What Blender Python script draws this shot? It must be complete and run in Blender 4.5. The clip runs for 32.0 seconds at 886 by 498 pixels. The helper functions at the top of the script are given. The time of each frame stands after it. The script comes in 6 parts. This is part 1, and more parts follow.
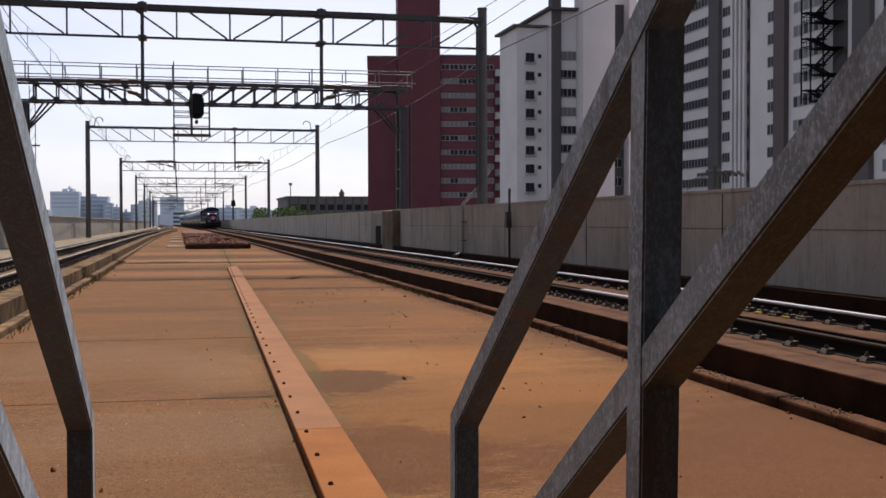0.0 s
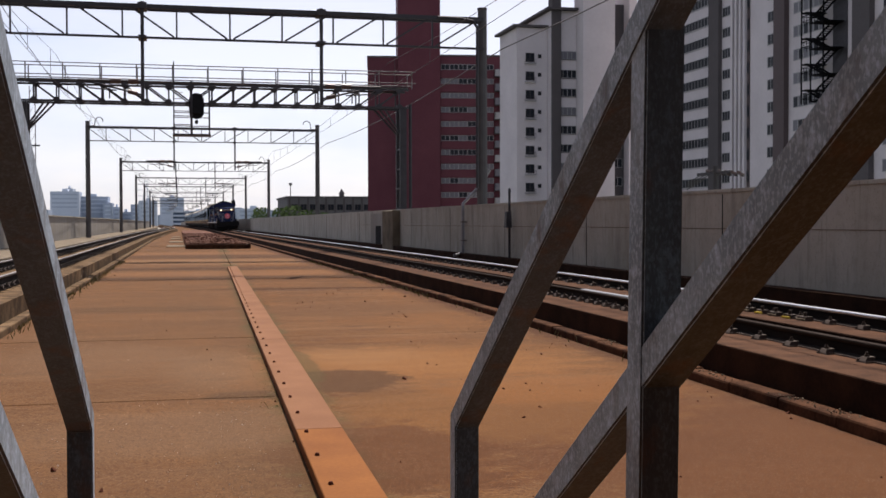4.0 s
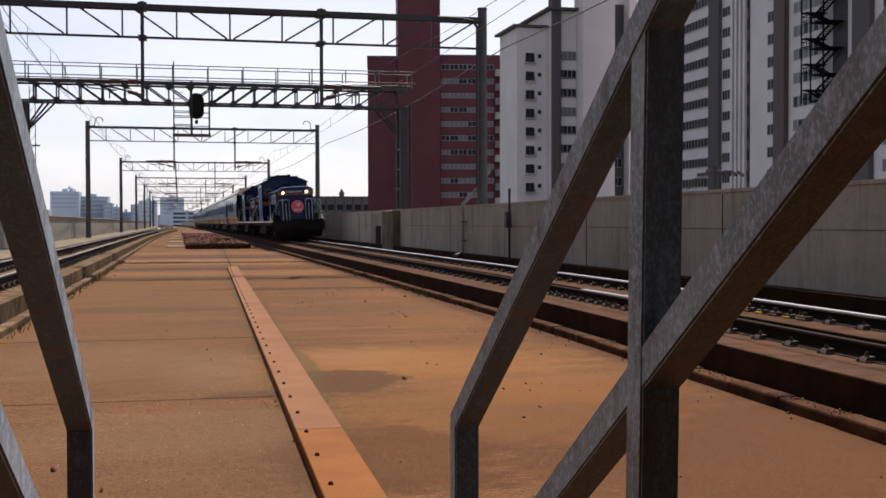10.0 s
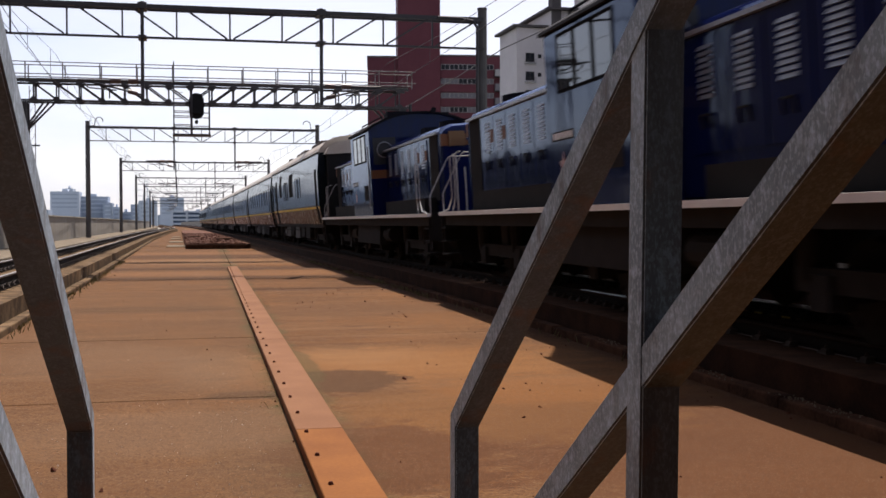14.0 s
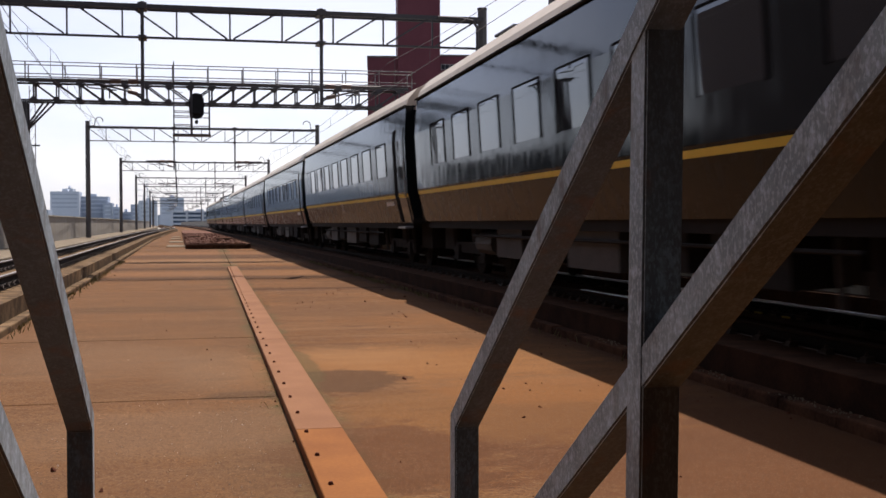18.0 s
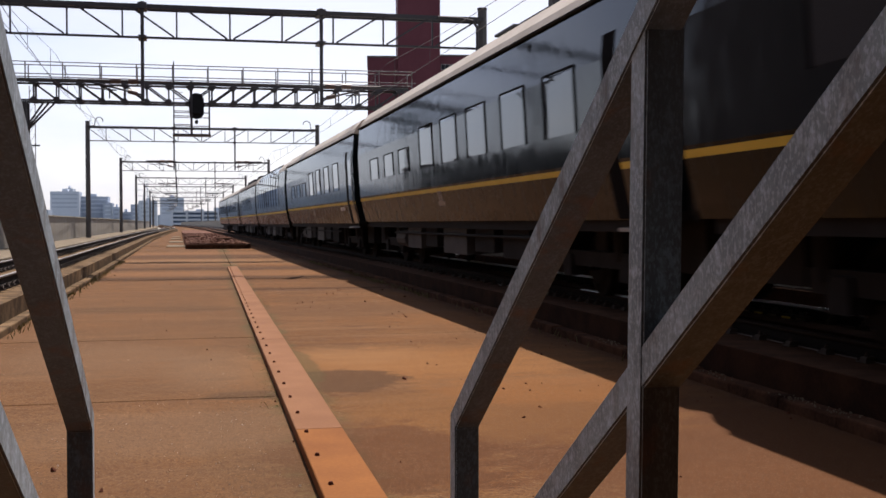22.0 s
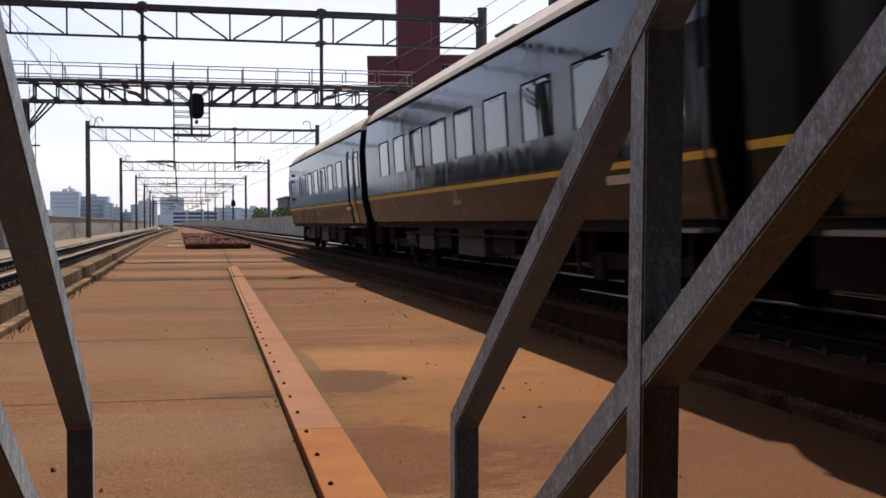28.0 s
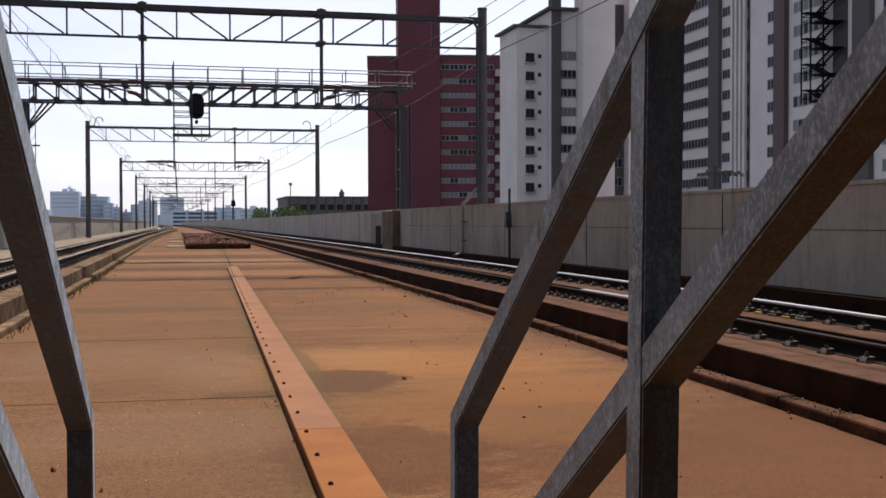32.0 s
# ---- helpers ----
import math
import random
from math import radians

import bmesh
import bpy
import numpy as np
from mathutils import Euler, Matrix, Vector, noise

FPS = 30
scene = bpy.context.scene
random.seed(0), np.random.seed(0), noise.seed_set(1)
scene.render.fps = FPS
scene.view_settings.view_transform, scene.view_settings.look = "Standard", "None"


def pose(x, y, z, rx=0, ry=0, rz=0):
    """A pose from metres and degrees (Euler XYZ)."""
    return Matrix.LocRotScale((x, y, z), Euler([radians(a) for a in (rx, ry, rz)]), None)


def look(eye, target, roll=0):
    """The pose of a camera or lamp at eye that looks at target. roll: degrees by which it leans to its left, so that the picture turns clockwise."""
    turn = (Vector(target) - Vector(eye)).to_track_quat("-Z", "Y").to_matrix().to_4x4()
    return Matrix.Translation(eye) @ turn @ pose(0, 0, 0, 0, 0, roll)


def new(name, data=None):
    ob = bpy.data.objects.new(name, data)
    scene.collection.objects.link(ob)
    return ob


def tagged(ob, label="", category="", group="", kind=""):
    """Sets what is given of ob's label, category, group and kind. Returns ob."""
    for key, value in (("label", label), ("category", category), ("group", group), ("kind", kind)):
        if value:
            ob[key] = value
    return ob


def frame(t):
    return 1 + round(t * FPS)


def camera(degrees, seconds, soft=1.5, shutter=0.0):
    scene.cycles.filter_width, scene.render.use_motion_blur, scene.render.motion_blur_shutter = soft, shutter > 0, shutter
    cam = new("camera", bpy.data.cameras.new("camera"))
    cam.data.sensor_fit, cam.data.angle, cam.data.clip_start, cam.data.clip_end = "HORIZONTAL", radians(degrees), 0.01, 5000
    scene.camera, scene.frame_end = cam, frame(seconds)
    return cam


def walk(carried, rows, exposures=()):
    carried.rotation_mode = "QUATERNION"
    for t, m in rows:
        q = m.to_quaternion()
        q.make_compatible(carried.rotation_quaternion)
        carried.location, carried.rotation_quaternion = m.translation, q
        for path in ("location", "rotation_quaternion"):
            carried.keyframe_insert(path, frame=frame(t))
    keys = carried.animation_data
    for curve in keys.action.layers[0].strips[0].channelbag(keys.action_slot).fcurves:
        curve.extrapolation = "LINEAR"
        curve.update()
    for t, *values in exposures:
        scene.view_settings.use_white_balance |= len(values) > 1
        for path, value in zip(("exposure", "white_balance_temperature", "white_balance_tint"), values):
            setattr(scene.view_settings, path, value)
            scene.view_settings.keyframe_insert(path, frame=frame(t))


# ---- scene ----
# One plan: x to the right across the viaduct, y along the tracks, z up; the middle slab lies at z = 0.
cam = camera(42.62, 32.0, soft=1.6, shutter=0.3)
EYE = pose(0, 0, 1.5, 90 - 1.334, 0, -13.074) @ pose(0, 0, 0, 0, 0, -0.1)
walk(cam, [(0.0, EYE), (32.0, EYE)], exposures=[(0.0, 0.45, 6560, 16), (5.0, 0.45, 6600, 16), (8.0, 0.45, 6700, 16), (12.0, 0.46, 6650, 16), (14.0, 0.54, 6560, 16), (29.5, 0.54, 6520, 16), (31.0, 0.53, 6480, 16), (32.0, 0.53, 6460, 16)])

# ---- daylight: a high hazy sun ahead and a little to the right ----
SUN_AZ, SUN_EL = 16.5, 58.5
world = bpy.data.worlds.new("sky")
scene.world = world
world.use_nodes = True
wn, wl = world.node_tree.nodes, world.node_tree.links
sky = wn.new("ShaderNodeTexSky")
sky.sky_type = "NISHITA"
sky.sun_disc = False
sky.sun_elevation, sky.sun_rotation = radians(SUN_EL), radians(SUN_AZ)
sky.air_density, sky.dust_density, sky.ozone_density = 1.0, 0.6, 1.6
haze = wn.new("ShaderNodeHueSaturation")
haze.inputs["Saturation"].default_value = 0.36
wl.new(sky.outputs[0], haze.inputs["Color"])
# thin veils of cloud, drawn out towards the horizon
dome = wn.new("ShaderNodeTexCoord")
flat = wn.new("ShaderNodeMapping")
flat.inputs["Scale"].default_value = (1.0, 1.0, 3.2)
wl.new(dome.outputs["Generated"], flat.inputs[0])
veil = wn.new("ShaderNodeTexNoise")
veil.inputs["Scale"].default_value, veil.inputs["Detail"].default_value, veil.inputs["Roughness"].default_value = 4.5, 5, 0.55
wl.new(flat.outputs[0], veil.inputs["Vector"])
tone = wn.new("ShaderNodeValToRGB")
tone.color_ramp.elements[0].position, tone.color_ramp.elements[1].position = 0.36, 0.62
tone.color_ramp.elements[0].color, tone.color_ramp.elements[1].color = (0.80, 0.84, 0.955, 1), (0.925, 0.925, 0.975, 1)
wl.new(veil.outputs[0], tone.inputs[0])
cloud = wn.new("ShaderNodeMix")
cloud.data_type, cloud.blend_type = "RGBA", "MULTIPLY"
cloud.inputs[0].default_value = 1.0
wl.new(haze.outputs[0], cloud.inputs[6])
wl.new(tone.outputs[0], cloud.inputs[7])
wl.new(cloud.outputs[2], wn["Background"].inputs[0])
wn["Background"].inputs[1].default_value = 0.102
sun = new("sun", bpy.data.lights.new("sun", "SUN"))
sun.data.energy, sun.data.angle, sun.data.color = 4.6, radians(0.6), (1.0, 0.93, 0.83)
az, el = radians(SUN_AZ), radians(SUN_EL)
SUN_DIR = Vector((math.sin(az) * math.cos(el), math.cos(az) * math.cos(el), math.sin(el)))
sun.matrix_world = look(SUN_DIR * 60, (0, 0, 0))


# ---- materials ----
def mat(name, col, rough=0.6, metal=0.0, var=0.25, scale=4.0, bump=0.15, fine=60.0, col2=None, coat=0.0, stretch=None, spec=None, span=(0.45, 1.0)):
    """A worn surface: base colour drifting to col2 at a coarse and a fine scale, with relief from the same grain."""
    m = bpy.data.materials.new(name)
    m.use_nodes = True
    n, l = m.node_tree.nodes, m.node_tree.links
    b = n["Principled BSDF"]
    b.inputs["Roughness"].default_value, b.inputs["Metallic"].default_value = rough, metal
    b.inputs["Coat Weight"].default_value = coat
    b.inputs["Coat Roughness"].default_value = 0.05
    if spec is None:
        spec = 0.12 if rough >= 0.85 else 0.5
    b.inputs["Specular IOR Level"].default_value = spec
    tc = n.new("ShaderNodeTexCoord")
    src = tc.outputs["Object"]
    if stretch:
        mp = n.new("ShaderNodeMapping")
        mp.inputs["Scale"].default_value = stretch
        l.new(src, mp.inputs[0])
        src = mp.outputs[0]
    big, small = n.new("ShaderNodeTexNoise"), n.new("ShaderNodeTexNoise")
    for t, s, d in ((big, scale, 4), (small, fine, 3)):
        t.inputs["Scale"].default_value, t.inputs["Detail"].default_value = s, d
        l.new(src, t.inputs["Vector"])
    info = n.new("ShaderNodeObjectInfo")
    a1 = n.new("ShaderNodeMath")
    a1.operation = "MULTIPLY_ADD"
    l.new(small.outputs[0], a1.inputs[0])
    a1.inputs[1].default_value = 0.45
    l.new(big.outputs[0], a1.inputs[2])
    a2 = n.new("ShaderNodeMath")
    a2.operation = "MULTIPLY_ADD"
    l.new(info.outputs["Random"], a2.inputs[0])
    a2.inputs[1].default_value = 0.11
    l.new(a1.outputs[0], a2.inputs[2])
    ramp = n.new("ShaderNodeValToRGB")
    ramp.color_ramp.elements[0].position, ramp.color_ramp.elements[1].position = span
    c2 = col2 if col2 else tuple(c * (1 - var) for c in col)
    ramp.color_ramp.elements[0].color, ramp.color_ramp.elements[1].color = (*col, 1), (*c2, 1)
    l.new(a2.outputs[0], ramp.inputs[0])
    l.new(ramp.outputs[0], b.inputs["Base Color"])
    if bump:
        bp = n.new("ShaderNodeBump")
        bp.inputs["Strength"].default_value, bp.inputs["Distance"].default_value = bump, 0.012
        l.new(a1.outputs[0], bp.inputs["Height"])
        l.new(bp.outputs[0], b.inputs["Normal"])
    return m


def plain(name, col, rough=0.5, metal=0.0, glow=0.0):
    m = bpy.data.materials.new(name)
    m.use_nodes = True
    b = m.node_tree.nodes["Principled BSDF"]
    b.inputs["Base Color"].default_value = (*col, 1)
    b.inputs["Roughness"].default_value, b.inputs["Metallic"].default_value = rough, metal
    if glow:
        b.inputs["Emission Color"].default_value, b.inputs["Emission Strength"].default_value = (*col, 1), glow
    return m


def gloss_paint(name, col, rough, wave, edge=0.25, face=0.02, tint=(0.90, 0.95, 1.0), stretch=(1.0, 1.0, 0.4)):
    """Dusty varnish over panel work: gloss runs from face (seen square on) to edge (seen along), and slow dents make mirrored shapes wander."""
    m = bpy.data.materials.new(name)
    m.use_nodes = True
    n, l = m.node_tree.nodes, m.node_tree.links
    n.remove(n["Principled BSDF"])
    dif, glo, mx = n.new("ShaderNodeBsdfDiffuse"), n.new("ShaderNodeBsdfGlossy"), n.new("ShaderNodeMixShader")
    tc = n.new("ShaderNodeTexCoord")

    def tex(scale, detail, st):
        mp = n.new("ShaderNodeMapping")
        mp.inputs["Scale"].default_value = st
        l.new(tc.outputs["Object"], mp.inputs[0])
        t = n.new("ShaderNodeTexNoise")
        t.inputs["Scale"].default_value, t.inputs["Detail"].default_value = scale, detail
        l.new(mp.outputs[0], t.inputs["Vector"])
        return t.outputs[0]

    glo.inputs["Color"].default_value = (*tint, 1)
    dents, dirt, runs = tex(1.5, 2, stretch), tex(7.0, 5, stretch), tex(6.0, 4, (1.0, 1.0, 0.10))
    ramp = n.new("ShaderNodeValToRGB")
    ramp.color_ramp.elements[0].position, ramp.color_ramp.elements[1].position = 0.35, 0.75
    ramp.color_ramp.elements[0].color = (*col, 1)
    ramp.color_ramp.elements[1].color = (*[c * 0.7 + 0.004 for c in col], 1)
    l.new(dirt, ramp.inputs[0])
    l.new(ramp.outputs[0], dif.inputs["Color"])
    rr = n.new("ShaderNodeMapRange")
    rr.inputs["From Min"].default_value, rr.inputs["From Max"].default_value = 0.3, 0.7
    rr.inputs["To Min"].default_value, rr.inputs["To Max"].default_value = rough * 0.4, rough * 1.8
    l.new(dirt, rr.inputs["Value"])
    l.new(rr.outputs[0], glo.inputs["Roughness"])
    bp, bp2 = n.new("ShaderNodeBump"), n.new("ShaderNodeBump")
    bp.inputs["Strength"].default_value, bp.inputs["Distance"].default_value = wave, 0.05
    l.new(dents, bp.inputs["Height"])
    bp2.inputs["Strength"].default_value, bp2.inputs["Distance"].default_value = wave * 0.5, 0.012
    l.new(runs, bp2.inputs["Height"])
    l.new(bp.outputs[0], bp2.inputs["Normal"])
    l.new(bp2.outputs[0], glo.inputs["Normal"])
    fr = n.new("ShaderNodeFresnel")
    fr.inputs["IOR"].default_value = 1.5
    g = n.new("ShaderNodeValToRGB")
    e = g.color_ramp.elements
    e[0].position, e[0].color = 0.04, (face, face, face, 1)
    e[1].position, e[1].color = 0.8, (min(0.9, edge * 2.2), min(0.9, edge * 2.2), min(0.9, edge * 2.2), 1)
    q = e.new(0.32)
    q.color = (edge * 0.85, edge * 0.85, edge * 0.85, 1)
    l.new(fr.outputs[0], g.inputs[0])
    l.new(g.outputs[0], mx.inputs[0])
    l.new(dif.outputs[0], mx.inputs[1])
    l.new(glo.outputs[0], mx.inputs[2])
    l.new(mx.outputs[0], n["Material Output"].inputs["Surface"])
    return m


def slab_material():
    """Weathered slab: rust run-off in orange and brown, grey worn patches, green film along the cover strip."""
    m = bpy.data.materials.new("rust_stained_concrete")
    m.use_nodes = True
    n, l = m.node_tree.nodes, m.node_tree.links
    b = n["Principled BSDF"]
    b.inputs["Roughness"].default_value = 0.92
    b.inputs["Specular IOR Level"].default_value = 0.06
    tc = n.new("ShaderNodeTexCoord")

    def tex(scale, detail, stretch=(1, 1, 1), rough=0.55):
        mp = n.new("ShaderNodeMapping")
        mp.inputs["Scale"].default_value = stretch
        l.new(tc.outputs["Object"], mp.inputs[0])
        t = n.new("ShaderNodeTexNoise")
        t.inputs["Scale"].default_value, t.inputs["Detail"].default_value, t.inputs["Roughness"].default_value = scale, detail, rough
        l.new(mp.outputs[0], t.inputs["Vector"])
        return t.outputs[0]

    def ramp(src, p0, p1, c0=(0, 0, 0), c1=(1, 1, 1)):
        r = n.new("ShaderNodeValToRGB")
        r.color_ramp.elements[0].position, r.color_ramp.elements[1].position = p0, p1
        r.color_ramp.elements[0].color, r.color_ramp.elements[1].color = (*c0, 1), (*c1, 1)
        l.new(src, r.inputs[0])
        return r.outputs[0]

    def fade(src, lo, hi, strength):
        r = n.new("ShaderNodeMapRange")
        r.interpolation_type = "SMOOTHSTEP"
        r.inputs["From Min"].default_value, r.inputs["From Max"].default_value = lo, hi
        r.inputs["To Min"].default_value, r.inputs["To Max"].default_value = strength, 0.0
        l.new(src, r.inputs["Value"])
        return r.outputs[0]

    def mix(fac, a, c):
        x = n.new("ShaderNodeMix")
        x.data_type = "RGBA"
        l.new(fac, x.inputs[0])
        for k, v in ((6, a), (7, c)):
            if isinstance(v, tuple):
                x.inputs[k].default_value = (*v, 1)
            else:
                l.new(v, x.inputs[k])
        return x.outputs[2]

    base = ramp(tex(0.45, 5), 0.35, 0.68, (0.165, 0.070, 0.022), (0.085, 0.040, 0.0165))
    base = mix(ramp(tex(0.22, 3, (1.3, 0.6, 1)), 0.50, 0.66), base, (0.195, 0.080, 0.022))
    base = mix(ramp(tex(0.9, 6, (0.22, 1.5, 1), 0.65), 0.50, 0.68), base, (0.195, 0.102, 0.047))
    base = mix(ramp(tex(0.8, 6, (0.16, 2.2, 1), 0.65), 0.55, 0.72), base, (0.062, 0.032, 0.017))
    base = mix(ramp(tex(1.3, 7, (0.8, 1.5, 1), 0.7), 0.54, 0.74), base, (0.058, 0.030, 0.0175))
    base = mix(ramp(tex(4.5, 6, (0.7, 1.8, 1), 0.7), 0.55, 0.76), base, (0.175, 0.104, 0.060))
    base = mix(ramp(tex(12.0, 8, (1, 1, 1), 0.75), 0.48, 0.66), base, (0.195, 0.100, 0.046))
    base = mix(ramp(tex(7.0, 7, (1, 1, 1), 0.78), 0.60, 0.72), base, (0.050, 0.026, 0.015))
    base = mix(ramp(tex(38.0, 6, (1, 1, 1), 0.8), 0.57, 0.70), base, (0.075, 0.034, 0.016))
    # green film beside the strip
    sep = n.new("ShaderNodeSeparateXYZ")
    l.new(tc.outputs["Object"], sep.inputs[0])
    ln = n.new("ShaderNodeMath")
    ln.operation = "MULTIPLY_ADD"
    l.new(sep.outputs[1], ln.inputs[0])
    ln.inputs[1].default_value, ln.inputs[2].default_value = -0.0251, -0.740
    dd = n.new("ShaderNodeMath")
    dd.operation = "ADD"
    l.new(sep.outputs[0], dd.inputs[0])
    l.new(ln.outputs[0], dd.inputs[1])
    # the panels on the far side of the strip carry more grey dust
    base = mix(fade(dd.outputs[0], -0.12, 0.0, 0.42), base, mix(ramp(tex(3.0, 7, (0.6, 1.6, 1), 0.7), 0.38, 0.66), (0.160, 0.088, 0.043), (0.110, 0.058, 0.029)))
    ab = n.new("ShaderNodeMath")
    ab.operation = "ABSOLUTE"
    l.new(dd.outputs[0], ab.inputs[0])
    wob = n.new("ShaderNodeMath")
    wob.operation = "MULTIPLY_ADD"
    l.new(tex(1.7, 4), wob.inputs[0])
    wob.inputs[1].default_value = -0.6
    l.new(ab.outputs[0], wob.inputs[2])
    base = mix(fade(wob.outputs[0], -0.17, 0.03, 0.85), base, mix(ramp(tex(18.0, 5, (1, 1, 1), 0.7), 0.42, 0.62), (0.060, 0.062, 0.022), (0.095, 0.070, 0.036)))
    base = mix(ramp(tex(30.0, 5, (1, 1, 1), 0.7), 0.47, 0.66), base, (0.070, 0.034, 0.017))
    def blot(cx, cy, rx, ry, col, strength, soft=0.2):
        """A stain with a ragged rim."""
        nonlocal base
        mp = n.new("ShaderNodeMapping")
        mp.vector_type = "TEXTURE"
        mp.inputs["Location"].default_value = (cx, cy, 0)
        mp.inputs["Scale"].default_value = (rx, ry, 1)
        l.new(tc.outputs["Object"], mp.inputs[0])
        ln_ = n.new("ShaderNodeVectorMath")
        ln_.operation = "LENGTH"
        l.new(mp.outputs[0], ln_.inputs[0])
        ad = n.new("ShaderNodeMath")
        ad.operation = "MULTIPLY_ADD"
        l.new(tex(2.4, 5, (1, 1.4, 1), 0.6), ad.inputs[0])
        ad.inputs[1].default_value = 1.3
        l.new(ln_.outputs["Value"], ad.inputs[2])
        base = mix(fade(ad.outputs[0], 1.55 - soft, 1.55 + soft, strength), base, col)

    blot(2.5, 11.9, 1.9, 1.5, (0.250, 0.112, 0.036), 0.65, 0.5)
    blot(1.9, 12.7, 0.9, 0.9, (0.255, 0.135, 0.060), 0.4, 0.5)
    blot(3.6, 7.0, 1.9, 2.8, (0.092, 0.038, 0.0165), 0.85, 0.3)
    blot(2.6, 8.8, 1.5, 1.6, (0.165, 0.076, 0.025), 0.5)
    blot(1.55, 10.75, 0.62, 0.85, (0.075, 0.038, 0.018), 0.9, 0.09)
    blot(1.30, 7.2, 0.85, 1.3, (0.080, 0.032, 0.013), 0.75, 0.14)
    blot(1.22, 12.0, 0.22, 1.8, (0.080, 0.060, 0.026), 0.6, 0.1)
    blot(0.45, 7.6, 0.40, 2.0, (0.095, 0.054, 0.027), 0.35, 0.3)
    blot(-0.7, 6.6, 1.2, 0.9, (0.11, 0.056, 0.028), 0.4, 0.3)
    blot(0.30, 12.0, 0.55, 1.6, (0.160, 0.104, 0.064), 0.4, 0.5)
    blot(-0.9, 13.2, 1.2, 1.6, (0.150, 0.090, 0.052), 0.5, 0.4)
    blot(-0.1, 8.4, 1.3, 1.0, (0.165, 0.098, 0.056), 0.45, 0.4)
    blot(0.55, 10.0, 0.4, 0.25, (0.06, 0.036, 0.02), 0.6, 0.2)
    # lighter and darker bands that run across the far slabs
    blot(1.4, 45.0, 7.0, 3.4, (0.215, 0.118, 0.060), 0.65, 0.3)
    blot(1.4, 51.5, 7.0, 3.0, (0.066, 0.034, 0.020), 0.7, 0.3)
    blot(1.4, 57.5, 7.0, 2.6, (0.200, 0.100, 0.048), 0.6, 0.3)
    blot(1.4, 38.2, 7.0, 1.7, (0.064, 0.033, 0.019), 0.7, 0.25)
    blot(1.4, 34.6, 7.0, 1.6, (0.200, 0.098, 0.044), 0.55, 0.3)
    blot(1.4, 31.7, 7.0, 0.9, (0.058, 0.030, 0.018), 0.7, 0.3)
    blot(3.2, 25.9, 3.0, 0.7, (0.070, 0.034, 0.018), 0.6, 0.3)
    blot(-0.8, 20.2, 2.4, 0.8, (0.080, 0.045, 0.024), 0.5, 0.3)
    blot(3.0, 19.6, 2.6, 1.6, (0.115, 0.058, 0.028), 0.5, 0.3)
    blot(3.3, 9.7, 1.2, 0.9, (0.215, 0.088, 0.026), 0.5, 0.4)
    # damp dirt gathered along the right kerb
    edge_d = n.new("ShaderNodeMath")
    edge_d.operation = "SUBTRACT"
    edge_d.inputs[0].default_value = 4.86
    l.new(sep.outputs[0], edge_d.inputs[1])
    edge_w = n.new("ShaderNodeMath")
    edge_w.operation = "MULTIPLY_ADD"
    l.new(tex(3.5, 6, (1, 0.7, 1), 0.65), edge_w.inputs[0])
    edge_w.inputs[1].default_value = -0.9
    l.new(edge_d.outputs[0], edge_w.inputs[2])
    base = mix(fade(edge_w.outputs[0], -0.38, -0.02, 0.8), base, (0.060, 0.027, 0.015))
    fine = tex(75.0, 3)
    base = mix(ramp(fine, 0.50, 0.70), base, (0.055, 0.028, 0.015))
    base = mix(ramp(tex(150.0, 1), 0.64, 0.74), base, (0.26, 0.165, 0.095))
    l.new(base, b.inputs["Base Color"])
    add = n.new("ShaderNodeMath")
    add.operation = "MULTIPLY_ADD"
    l.new(fine, add.inputs[0])
    add.inputs[1].default_value = 0.4
    l.new(tex(6.0, 5), add.inputs[2])
    bp = n.new("ShaderNodeBump")
    bp.inputs["Strength"].default_value, bp.inputs["Distance"].default_value = 0.35, 0.012
    l.new(add.outputs[0], bp.inputs["Height"])
    l.new(bp.outputs[0], b.inputs["Normal"])
    return m


